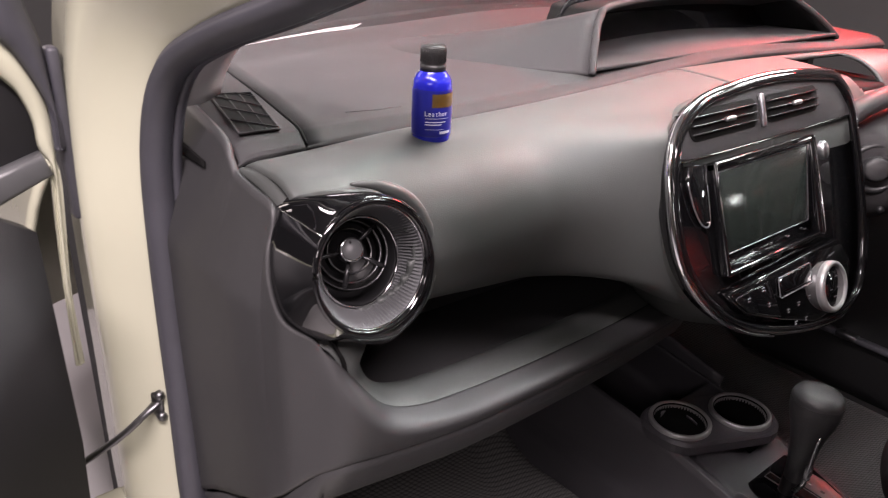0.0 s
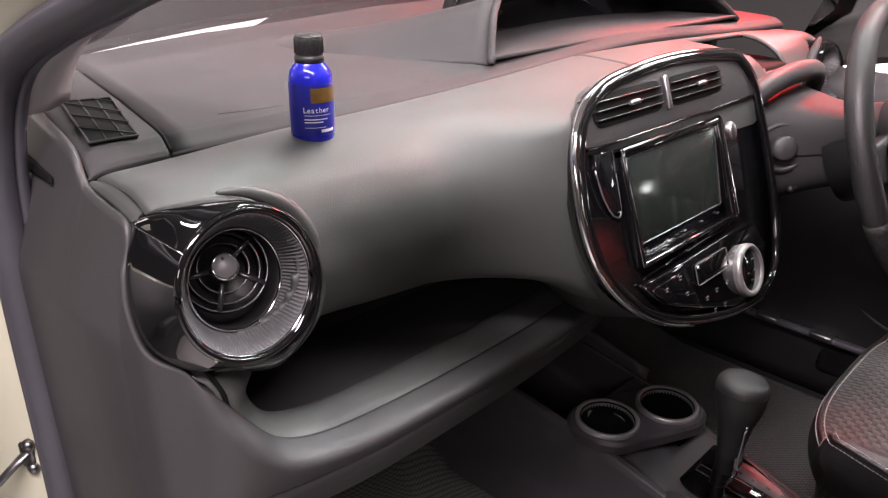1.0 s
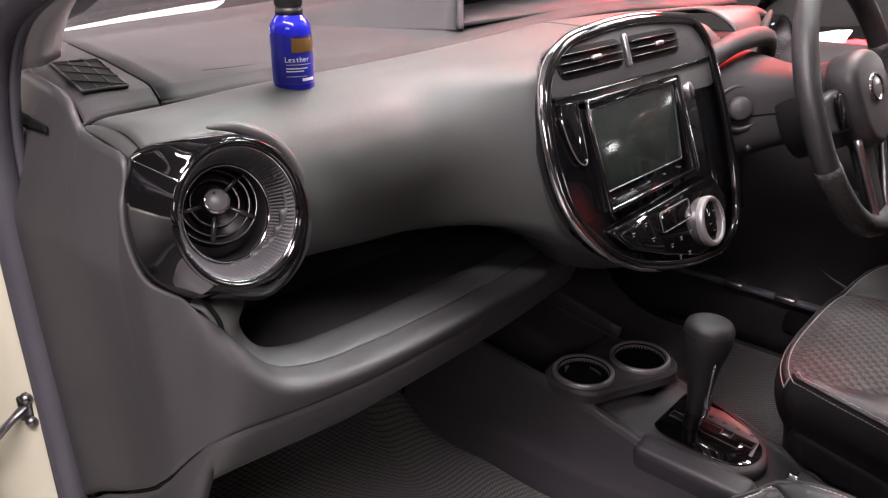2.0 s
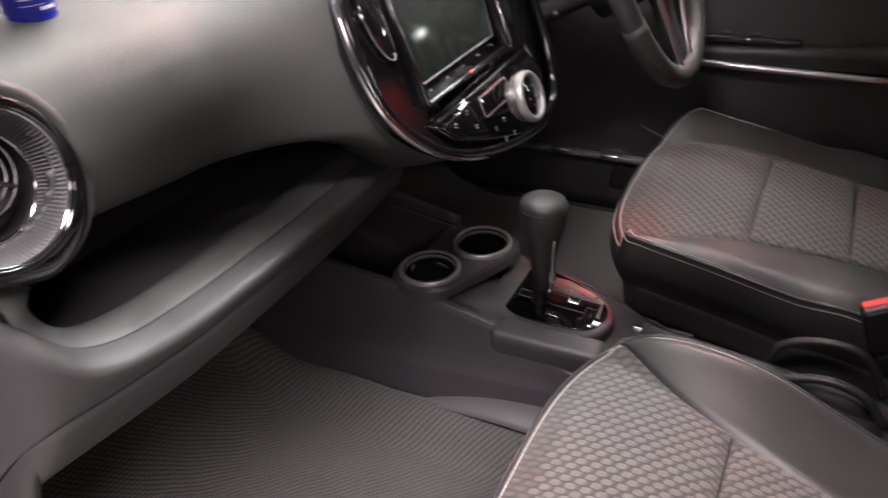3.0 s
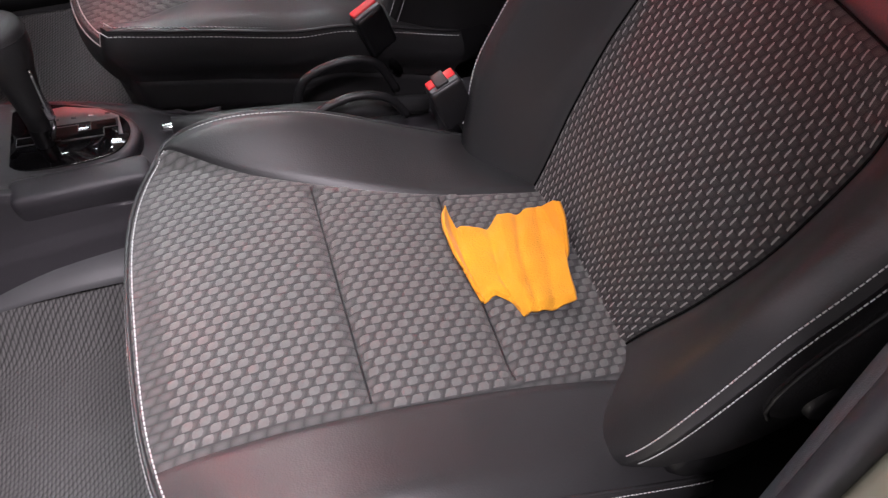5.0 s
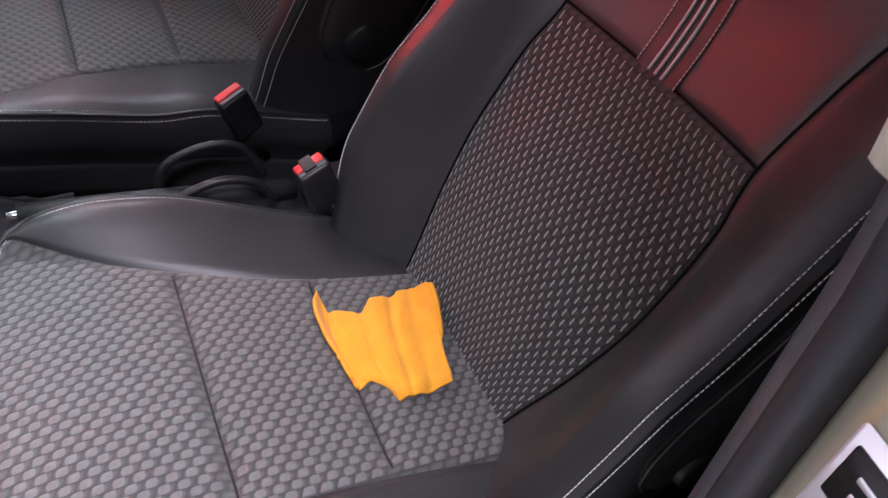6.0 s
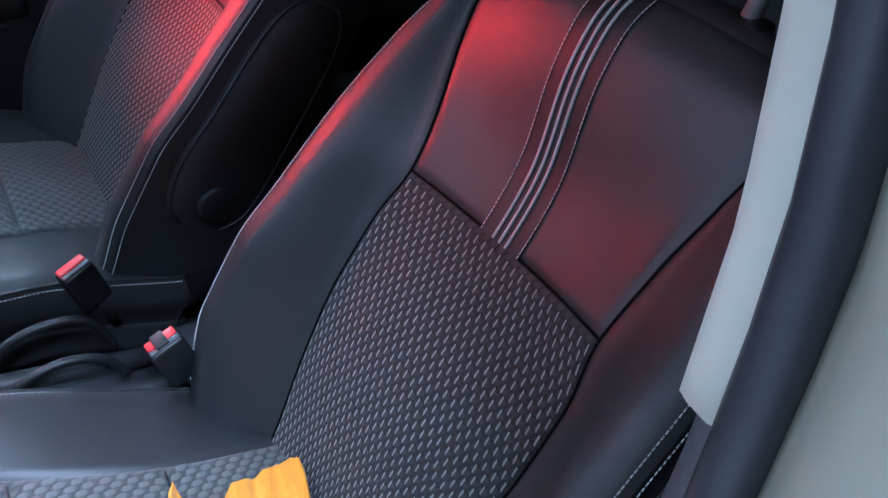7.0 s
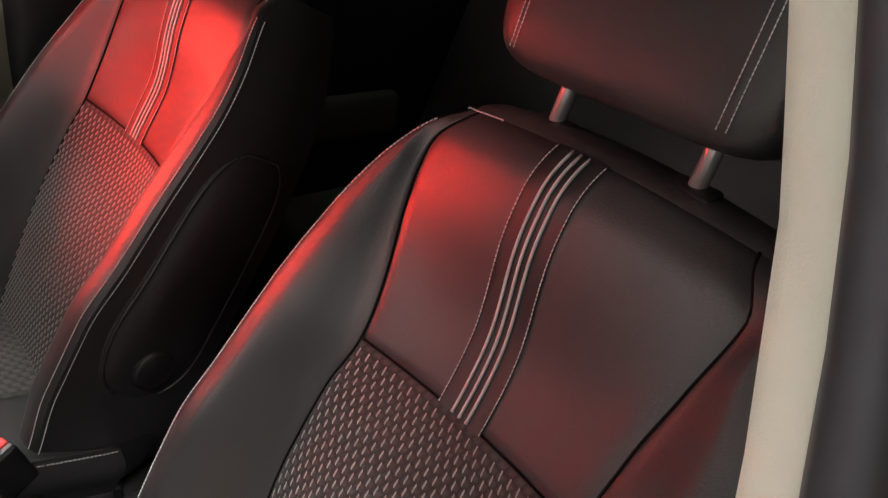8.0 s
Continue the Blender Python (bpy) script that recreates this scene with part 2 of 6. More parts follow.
def lathe(profile, m, n=40):
    """Turns (radius, height) points round the z axis of the pose m."""
    bm = bmesh.new()
    rings = []
    for r, h in profile:
        if r < 1e-6:
            rings.append([bm.verts.new(m @ Vector((0, 0, h)))])
        else:
            rings.append([bm.verts.new(m @ Vector((r * math.cos(2 * math.pi * j / n), r * math.sin(2 * math.pi * j / n), h))) for j in range(n)])
    for A, B in zip(rings, rings[1:]):
        for j in range(n):
            if len(A) == 1 and len(B) > 1:
                bm.faces.new((A[0], B[j], B[(j + 1) % n]))
            elif len(B) == 1 and len(A) > 1:
                bm.faces.new((A[j], A[(j + 1) % n], B[0]))
            elif len(A) > 1:
                bm.faces.new((A[j], A[(j + 1) % n], B[(j + 1) % n], B[j]))
    bmesh.ops.recalc_face_normals(bm, faces=bm.faces)
    return bm


def rbox(w, d, h, m=None, bevel=0.004, seg=2):
    """A box with rounded edges, centred on the pose m."""
    bm = bmesh.new()
    bmesh.ops.create_cube(bm, size=1)
    for v in bm.verts:
        v.co = Vector((v.co.x * w, v.co.y * d, v.co.z * h))
    bmesh.ops.bevel(bm, geom=list(bm.edges), offset=min(bevel, 0.45 * min(w, d, h)), segments=seg, profile=0.5, affect="EDGES")
    if m is not None:
        bm.transform(m)
    return bm


def slab(outline, thick, m, bevel=0.0015, seg=2):
    """An outline in the pose's x-y plane, raised by thick along its z, with rounded rims."""
    bm = bmesh.new()
    f = bm.faces.new([bm.verts.new((x, y, 0)) for x, y in outline])
    if f.normal.z < 0:
        f.normal_flip()
    bm.normal_update()
    r = bmesh.ops.extrude_face_region(bm, geom=[f])
    vs = [e for e in r["geom"] if isinstance(e, bmesh.types.BMVert)]
    bmesh.ops.translate(bm, verts=vs, vec=(0, 0, thick))
    if bevel:
        top = [e for e in bm.edges if all(abs(v.co.z - thick) < 1e-7 for v in e.verts)]
        bmesh.ops.bevel(bm, geom=top, offset=bevel, segments=seg, profile=0.5, affect="EDGES", clamp_overlap=True)
    bmesh.ops.recalc_face_normals(bm, faces=bm.faces)
    bm.transform(m)
    return bm


def rrect(w, h, r, n=5, cx=0.0, cy=0.0):
    out = []
    for sx, sy, a0 in ((1, 1, 0), (-1, 1, 90), (-1, -1, 180), (1, -1, 270)):
        for i in range(n + 1):
            a = radians(a0 + 90 * i / n)
            out.append((cx + sx * (w / 2 - r) + r * math.cos(a), cy + sy * (h / 2 - r) + r * math.sin(a)))
    return out


def stitches(pts, pitch=0.0062, length=0.0042, r=0.0008, slant=0.0):
    """A row of single thread stitches lying along the points."""
    pts = [Vector(p) for p in pts]
    lens = [0.0]
    for a, b in zip(pts, pts[1:]):
        lens.append(lens[-1] + (b - a).length)
    bm = bmesh.new()
    s = 0.0
    k = 0
    while s + length < lens[-1]:
        ends = []
        for q in (s, s + length):
            while lens[k + 1] < q:
                k += 1
            t = (q - lens[k]) / max(1e-9, lens[k + 1] - lens[k])
            ends.append(pts[k].lerp(pts[k + 1], t))
        d = (ends[1] - ends[0]).normalized()
        a = d.cross(Vector((0.3, 0.2, 1))).normalized() * r
        b = d.cross(a).normalized() * r
        sl = a * (slant / r if r else 0)
        A = [bm.verts.new(ends[0] - sl + o) for o in (a, b, -a, -b)]
        B = [bm.verts.new(ends[1] + sl + o) for o in (a, b, -a, -b)]
        for i in range(4):
            bm.faces.new((A[i], A[(i + 1) % 4], B[(i + 1) % 4], B[i]))
        bm.faces.new(A[::-1])
        bm.faces.new(B)
        s += pitch
        k = 0
    return bm


def threads(at, cells, n=4):
    """Short raised threads as one mesh: at(s, t, cell) gives the point at s along and t across (-1 to 1) a cell."""
    vs, fs = [], []
    for c in cells:
        b0 = len(vs)
        for j in range(3):
            for i in range(n + 1):
                vs.append(tuple(at(2 * i / n - 1, j - 1, c)))
        for j in range(2):
            for i in range(n):
                k = b0 + j * (n + 1) + i
                fs.append((k, k + 1, k + n + 2, k + n + 1))
    me = bpy.data.meshes.new("threads")
    me.from_pydata(vs, [], fs)
    me.update()
    return me


def merged(*bms):
    """One bmesh out of several."""
    out = bmesh.new()
    for b in bms:
        me = bpy.data.meshes.new("tmp")
        b.to_mesh(me)
        b.free()
        out.from_mesh(me)
        bpy.data.meshes.remove(me)
    return out


def clamp01(t):
    return max(0.0, min(1.0, t))


def smooth01(t):
    t = clamp01(t)
    return t * t * (3 - 2 * t)


# ---- workshop round the car ----
def box_part(name, lo, hi, material, label="", category="", kind="structure"):
    c = [(a + b) / 2 for a, b in zip(lo, hi)]
    ob = part(name, rbox(hi[0] - lo[0], hi[1] - lo[1], hi[2] - lo[2], Matrix.Translation(c), 0.003, 1), material, smooth=False)
    return tagged(ob, label, category, kind=kind)


box_part("ground", (-6, -6, -0.1), (6, 7, 0.0), M_TILE, "pale grey sealed workshop floor under the car", "floor")
box_part("wall_north", (-6, 7.0, -0.1), (6, 7.2, 3.4), M_WALL, "plain grey workshop wall ahead of the car", "wall")
box_part("wall_south", (-6, -6.2, -0.1), (6, -6.0, 3.4), M_WALL, "plain grey workshop wall behind the car", "wall")
box_part("wall_west", (-6.2, -6.2, -0.1), (-6.0, 7.2, 3.4), M_WALL, "plain grey workshop wall beside the car", "wall")
box_part("wall_east", (6.0, -6.2, -0.1), (6.2, 7.2, 3.4), M_WALL, "plain grey workshop wall beside the car", "wall")
box_part("ceiling", (-6.2, -6.2, 3.4), (6.2, 7.2, 3.5), M_WALL, "plain grey workshop ceiling with strip lights", "ceiling")
for (px, py) in ((-2.6, 4.6), (-2.6, 6.0)):
    line = box_part("floor_line", (px - 1.2, py - 0.03, 0.0005), (px + 1.2, py + 0.03, 0.004), M_INK, "thin white painted line on the workshop floor", "marking")

# ---- car shell ----
# path of the front door opening: up the hinge post, back along the windscreen post and the roof rail
OPENING = [(-0.665, 0.72, 0.30), (-0.655, 0.845, 0.50), (-0.648, 0.875, 0.72), (-0.645, 0.882, 0.90), (-0.640, 0.880, 1.005), (-0.632, 0.848, 1.078), (-0.620, 0.78, 1.118),
           (-0.606, 0.65, 1.162), (-0.58, 0.45, 1.235), (-0.55, 0.22, 1.315), (-0.52, 0.0, 1.365), (-0.505, -0.25, 1.385)]
PATHN = 70
open_c = catmull(OPENING, PATHN)


def opening_frame(i):
    p = open_c[i]
    d = (open_c[min(i + 1, PATHN - 1)] - open_c[max(i - 1, 0)]).normalized()
    out = Vector((-1, 0, 0))
    away = d.cross(out).normalized()          # away from the opening, in the door's plane
    if away.dot(p - Vector((-0.6, 0.2, 0.8))) < 0:
        away = -away
    return p, d, out, away


def opening_strip(profile, i0=0, i1=PATHN - 1):
    """Sweeps a profile of (outboard, away from the opening) round the door opening."""
    k = len(profile) - 1

    def fn(u, v):
        i = round(i0 + v * (i1 - i0))
        p, d, out, away = opening_frame(i)
        a, b = profile[round(u * k)]
        return p + out * a + away * b
    return grid(fn, k, i1 - i0)


body = thing("car_body", "cream-painted small car body with its front door open", "car body", (0, 0, 0), kind="structure")
o = part("door_aperture_panel", opening_strip([(-0.005, 0.002), (0.004, 0.012), (0.010, 0.020), (0.016, 0.030), (0.040, 0.060), (0.048, 0.070), (0.052, 0.080), (0.050, 0.10), (0.045, 0.16)]), M_WHITE, body)
solid(o, 0.004)
seal = thing("door_seal", "black rubber weatherstrip round the door opening", "weatherstrip", (0, 0, 0), kind="structure")
part("bulb", opening_strip([(0.000, 0.006), (0.012, 0.010), (0.018, 0.002), (0.014, -0.008), (0.004, -0.014), (-0.008, -0.012), (-0.012, -0.002), (-0.004, 0.006), (0.0, 0.006)]), M_RUBBER, seal)
part("lip", opening_strip([(-0.010, 0.006), (-0.008, -0.008), (-0.013, -0.013), (-0.020, -0.009), (-0.023, 0.004), (-0.010, 0.006)]), M_RUBBER, seal)
# inner windscreen post trim
a0 = 28
trim_a = thing("pillar_a_trim", "mid-grey plastic windscreen pillar trim", "pillar trim", (0, 0, 0), kind="structure")
o = part("trim", opening_strip([(-0.020, -0.006), (-0.040, -0.004), (-0.062, 0.008), (-0.072, 0.030), (-0.070, 0.06)], a0, PATHN - 1), M_ATRIM, trim_a)
solid(o, 0.004)

XC = 0.034


def nose_fn(u, v):
    k = math.sqrt(max(0.0, 1 - max(0.0, (v - 0.65) / 0.35) ** 3))
    c, sn = math.cos(math.pi * u), math.sin(math.pi * u)
    w, top = (0.76 - 0.05 * v) * (0.3 + 0.7 * k), 0.99 - 0.20 * v
    return Vector((XC - w * math.copysign(abs(c) ** 0.35, c), 1.265 + 0.85 * v, 0.28 + (top - 0.28) * abs(sn) ** 0.35 * (0.45 + 0.55 * k)))


solid(part("bonnet", grid(nose_fn, 40, 24), M_WHITE, body, "cream-painted bonnet and front wings"), 0.01)
part("flank", rbox(0.03, 2.92, 0.68, Matrix.Translation((0.775, -0.20, 0.60)), 0.012, 2), M_WHITE, body)
part("rear_flank", rbox(0.03, 1.20, 0.74, Matrix.Translation((-0.715, -1.06, 0.64)), 0.012, 2), M_WHITE, body)
part("rear_panel", rbox(1.46, 0.03, 1.1, Matrix.Translation((XC, -1.69, 0.85)), 0.012, 2), M_WHITE, body)

# roof, with its lining, front header and sides


def roof_fn(u, v):
    y = 0.32 - 1.9 * v
    x = XC + (u - 0.5) * 1.10
    return Vector((x, y, 1.43 - 0.10 * abs(2 * u - 1) ** 2.5 - 0.20 * clamp01((y - 0.05) / 0.3) ** 1.5 * 0.35))


roof = thing("roof", "cream car roof with a pale fabric lining", "roof", (0, 0, 0), kind="structure")
o = part("lining", grid(roof_fn, 16, 20), M_LINER, roof)
solid(o, 0.03, 1.0)

box_part("floor_pan", (-0.66, -1.6, 0.24), (0.73, 1.25, 0.30), M_CARPET, "dark carpeted car floor", "floor")
box_part("firewall", (-0.66, 1.20, 0.24), (0.73, 1.25, 1.03), M_CARPET, "dark carpeted footwell front", "panel")


def toe_fn(u, v):
    return Vector((-0.63 + 1.33 * u, 0.86 + 0.34 * v, 0.305 + 0.22 * v * v))


o = part("toe_board", grid(toe_fn, 8, 8), M_CARPET)
tagged(solid(o, 0.01), "dark carpeted sloping toe board in the footwell", "panel", kind="structure")
sill = part("sill", rbox(0.10, 1.5, 0.10, Matrix.Translation((-0.70, 0.05, 0.29)), 0.02, 3), M_WHITE)
tagged(sill, "cream-painted door sill below the opening", "sill", kind="structure")
kick = part("kick_panel", rbox(0.012, 0.49, 0.56, Matrix.Translation((-0.625, 0.965, 0.56)), 0.004, 2), M_LOWER)
tagged(kick, "dark plastic kick panel beside the footwell", "panel", kind="structure")

box_part("kick_panel_far", (0.71, 0.90, 0.24), (0.74, 1.25, 1.04), M_LOWER, "dark plastic kick panel by the driver's footwell", "panel")

# windscreen
def screen_fn(u, v):
    x = XC + (u - 0.5) * (1.20 - 0.16 * v)
    return Vector((x, 1.26 - 0.90 * v - 0.10 * (2 * u - 1) ** 2 * (1 - 0.4 * v), 1.03 + 0.36 * v - 0.02 * (2 * u - 1) ** 2))


o = part("windscreen", grid(screen_fn, 12, 8), M_GLASS)
solid(o, 0.005)
o.visible_shadow = False
tagged(o, "clear curved car windscreen", "windscreen", kind="structure")

# B-post: pale upper trim, dark lower trim, weatherstrip and painted body with a placard
def bx(z):
    return lin([(0.2, -0.63), (0.9, -0.610), (0.95, -0.605), (1.05, -0.594), (1.16, -0.568), (1.22, -0.547), (1.42, -0.475)], z)


def post_strip(profile, z0, z1, n=16, lean=0.02):
    k = len(profile) - 1

    def fn(u, v):
        z = z0 + (z1 - z0) * v
        a, b = profile[round(u * k)]
        return Vector((bx(z) + a, b - lean * (z - 0.93), z))
    return grid(fn, k, n)


post = thing("pillar_b", "door post with pale upper trim, dark lower trim and black seal", "door post", (-0.60, -0.15, 0.3), kind="structure")
o = part("upper_trim", post_strip([(-0.002, -0.34), (0.000, -0.20), (0.001, -0.13), (0.000, -0.112), (-0.003, -0.103), (-0.010, -0.100), (-0.024, -0.098), (-0.029, -0.101), (-0.032, -0.13)], 0.952, 1.42), M_TRIM, post)
solid(o, 0.004)
o = part("lower_trim", post_strip([(0.002, -0.42), (0.002, -0.20), (-0.002, -0.14), (-0.008, -0.118), (-0.018, -0.110), (-0.036, -0.106), (-0.042, -0.12)], 0.25, 0.957), M_POST, post)
solid(o, 0.004)
part("post_seal", post_strip([(-0.026, -0.112), (-0.028, -0.095), (-0.034, -0.086), (-0.044, -0.084), (-0.052, -0.088), (-0.056, -0.096), (-0.058, -0.110), (-0.026, -0.112)], 0.25, 1.42, 20), M_RUBBER, post)
o = part("painted_post", post_strip([(-0.050, -0.105), (-0.060, -0.098), (-0.068, -0.084), (-0.085, -0.072), (-0.125, -0.066), (-0.145, -0.075), (-0.152, -0.12), (-0.152, -0.4)], 0.20, 1.42, 20), M_WHITE, post)
solid(o, 0.004)
placard = thing("tyre_placard", "white and black printed placard stuck on the door post", "sticker", (-0.69, -0.07, 0.84))
pm = Matrix.Translation((-0.722, -0.0655, 0.815)) @ Euler((radians(90), 0, radians(172))).to_matrix().to_4x4()
part("sheet", slab(rrect(0.066, 0.115, 0.003), 0.0008, pm, 0), M_INK, placard)
part("print_block", slab(rrect(0.056, 0.040, 0.002, cy=0.026), 0.0006, pm @ pose(0, 0, 0.0009), 0), M_DARK, placard)
part("print_block", slab(rrect(0.056, 0.018, 0.002, cy=-0.016), 0.0006, pm @ pose(0, 0, 0.0009), 0), M_DARK, placard)
for k in range(2):
    part("print_bar", slab(rrect(0.036 - 0.016 * k, 0.004, 0.001, cx=-0.006 * k, cy=0.032 - 0.012 * k), 0.0004, pm @ pose(0, 0, 0.0016), 0), M_INK, placard)
for k in range(3):
    part("print_bar", slab(rrect(0.05, 0.003, 0.001, cy=-0.034 - 0.007 * k), 0.0004, pm @ pose(0, 0, 0.0009), 0), M_DARK, placard)

# the open passenger door, hinged at the front post
door = thing("door_1", "open front car door, dark inner trim and cream shell", "car door", (-0.718, 0.995, 0.30), kind="structure")
DM = Matrix.Translation((-0.718, 0.995, 0)) @ Euler((0, 0, radians(180 + 14))).to_matrix().to_4x4()
# local: x from the hinge towards the latch, y towards the cabin side, z up
shell = [(0.06, 0.30), (0.98, 0.30), (1.02, 0.6), (1.02, 1.0), (0.16, 0.99), (0.08, 0.93), (0.055, 0.7)]
sm = DM @ Euler((radians(90), 0, 0)).to_matrix().to_4x4()
part("outer_shell", slab(shell, 0.055, sm @ pose(0, 0, -0.055), 0.012, 3), M_WHITE, door)
part("inner_trim", slab([(0.085, 0.33), (0.95, 0.33), (0.99, 0.6), (0.99, 0.97), (0.12, 0.975), (0.070, 0.94), (0.066, 0.7)], 0.05, sm @ pose(0, 0, -0.105), 0.02, 3), M_LOWER, door)
part("armrest", rbox(0.5, 0.06, 0.07, DM @ Matrix.Translation((0.5, 0.13, 0.72)), 0.02, 3), M_LOWER, door)
part("window_frame", tube([DM @ Vector(p) for p in catmull([(0.16, 0.02, 1.10), (0.35, 0.02, 1.22), (0.62, 0.01, 1.34), (0.95, 0.0, 1.36), (1.0, 0.01, 1.2), (1.02, 0.02, 1.0)], 30)], 0.017, 8), M_RUBBER, door)
part("frame_rubber", tube([DM @ Vector(p) for p in catmull([(0.18, 0.045, 1.09), (0.36, 0.045, 1.20), (0.62, 0.035, 1.31), (0.92, 0.025, 1.33)], 30)], 0.018, 8), M_RUBBER, door)


def door_strip(a, b, y, thick, n=30):
    """A band of the door's front end between two curves of (x, z)."""
    ca, cb = catmull([(x, 0, z) for x, z in a], n), catmull([(x, 0, z) for x, z in b], n)

    def fn(u, v):
        p = ca[round(v * (n - 1))].lerp(cb[round(v * (n - 1))], u)
        return Vector((p.x, y - thick * math.sin(math.pi * u) ** 0.6, p.z))
    return grid(fn, 8, n - 1)


end_m = Matrix.Translation((0, 0.997, 0)) @ Euler((radians(90), 0, 0)).to_matrix().to_4x4()
solid(part("frame_edge", door_strip([(-0.752, 1.107), (-0.741, 1.091), (-0.726, 1.068), (-0.712, 1.032), (-0.709, 0.996), (-0.714, 0.948), (-0.718, 0.891), (-0.721, 0.823), (-0.724, 0.728)], [(-0.763, 1.075), (-0.747, 1.058), (-0.735, 1.041), (-0.727, 1.013), (-0.726, 0.985), (-0.717, 0.961), (-0.721, 0.898), (-0.727, 0.825), (-0.727, 0.729)], 0.985, 0.008), M_WHITE, door, "cream painted door frame edge"), 0.006)
solid(part("edge_rubber", door_strip([(-0.717, 1.159), (-0.714, 1.121), (-0.707, 1.091), (-0.705, 1.059), (-0.705, 1.019), (-0.707, 0.984)], [(-0.752, 1.13), (-0.748, 1.102), (-0.733, 1.08), (-0.719, 1.049), (-0.709, 1.016), (-0.709, 0.983)], 0.983, 0.012), M_RUBBER, door), 0.006)
part("window_reveal", slab([(-0.769, 1.091), (-0.746, 1.063), (-0.733, 1.042), (-0.725, 1.013), (-0.723, 0.98), (-0.726, 0.962), (-0.797, 0.946)], 0.004, end_m, 0.001), M_DARK, door)
# same plastic as the trim; the paler grey paints in the light on it
part("belt_ledge", slab([(-0.795, 0.958), (-0.802, 0.922), (-0.77, 0.935), (-0.717, 0.958), (-0.725, 0.981), (-0.763, 0.969)], 0.024, end_m, 0.005), M_GREY, door, "top ledge of the door trim, greyed to look lit")
part("fender_rubber", rbox(0.012, 0.022, 0.18, Matrix.Translation((-0.699, 0.985, 0.995)), 0.004), M_RUBBER, door)
part("hinge", rbox(0.05, 0.05, 0.06, Matrix.Translation((-0.72, 0.972, 0.50)), 0.012, 3), M_WHITE, door)
strap = thing("door_check_strap", "dark steel door check strap bolted to the post", "door strap", (-0.67, 0.915, 0.69))
part("arm", tube(catmull([(-0.668, 0.902, 0.698), (-0.684, 0.900, 0.690), (-0.712, 0.910, 0.664), (-0.760, 0.945, 0.618)], 14), 0.0070, 8, flat=0.6), M_STEEL, strap)
part("bracket", rbox(0.018, 0.016, 0.030, Matrix.Translation((-0.664, 0.905, 0.695)) @ Euler((0, 0, 0.6)).to_matrix().to_4x4(), 0.003), M_STEEL, strap)
part("bolt", lathe([(0, 0.005), (0.005, 0.004), (0.006, 0.0), (0.006, -0.004)], look((-0.668, 0.895, 0.682), (-0.668, 0.5, 0.682)) @ pose(0, 0, 0, 180), 10), M_STEEL, strap)
part("bolt", lathe([(0, 0.005), (0.005, 0.004), (0.006, 0.0), (0.006, -0.004)], look((-0.668, 0.895, 0.710), (-0.668, 0.5, 0.710)) @ pose(0, 0, 0, 180), 10), M_STEEL, strap)

# far side of the cabin: driver's door, rear door and the rear of the car
XR = 0.70
ddoor = thing("door_2", "closed dark driver's door with armrest and satin silver pull", "car door", (XR + 0.05, 0.3, 0.3), kind="structure")


def dd_fn(u, v):
    y, z = 0.95 - 1.05 * u, 0.30 + 0.645 * v
    return Vector((XR + 0.03 - 0.030 * math.sin(math.pi * clamp01((z - 0.30) / 0.75)) + 0.02 * smooth01((z - 0.9) / 0.1), y, z))


solid(part("panel", grid(dd_fn, 12, 16), M_LOWER, ddoor), 0.05, 1.0)
part("armrest", rbox(0.075, 0.52, 0.055, Matrix.Translation((XR - 0.030, 0.22, 0.685)) @ Euler((radians(-3), 0, 0)).to_matrix().to_4x4(), 0.018, 3), M_DARK, ddoor)
part("switch_panel", rbox(0.055, 0.22, 0.012, Matrix.Translation((XR - 0.035, 0.32, 0.716)), 0.005), M_PIANO, ddoor)
for k in range(4):
    part("window_switch", rbox(0.014, 0.022, 0.010, Matrix.Translation((XR - 0.045 + 0.022 * (k % 2), 0.29 + 0.05 * (k // 2), 0.724)), 0.003), M_DARK, ddoor)
part("silver_trim", tube([(XR - 0.068, 0.44, 0.675), (XR - 0.074, 0.32, 0.672), (XR - 0.074, 0.10, 0.668), (XR - 0.066, 0.0, 0.665)], 0.007, 8), M_SILVER, ddoor)
part("pull_handle", tube(catmull([(XR - 0.02, 0.40, 0.80), (XR - 0.045, 0.36, 0.805), (XR - 0.045, 0.26, 0.805), (XR - 0.02, 0.22, 0.80)], 12), 0.007, 8), M_SILVER, ddoor)
part("pocket_rim", tube(catmull([(XR - 0.040, 0.62, 0.595), (XR - 0.040, 0.585, 0.563), (XR - 0.040, 0.55, 0.540), (XR - 0.040, 0.50, 0.528), (XR - 0.040, 0.42, 0.495), (XR - 0.040, 0.25, 0.485), (XR - 0.040, 0.05, 0.480)], 30), 0.0045, 8), M_POST, ddoor)
part("sill_strip", rbox(0.020, 0.95, 0.012, Matrix.Translation((XR - 0.045, 0.36, 0.440)), 0.004), M_POST, ddoor)
# silver pieces stand in for two reflections on the sill strip
for y in (0.655, 0.545):
    part("sill_glint", rbox(0.022, 0.045, 0.014, Matrix.Translation((XR - 0.046, y, 0.4415)), 0.004), M_SILVER, ddoor)
part("door_pocket", rbox(0.05, 0.55, 0.14, Matrix.Translation((XR - 0.01, 0.28, 0.42)), 0.02, 3), M_DARK, ddoor)
solid(part("window_pane", grid(lambda u, v: Vector((XR + 0.03 - 0.13 * v, 0.75 - 0.85 * u - 0.2 * v * (1 - u), 0.945 + 0.425 * v)), 4, 4), M_GLASS, ddoor), 0.004).visible_shadow = False
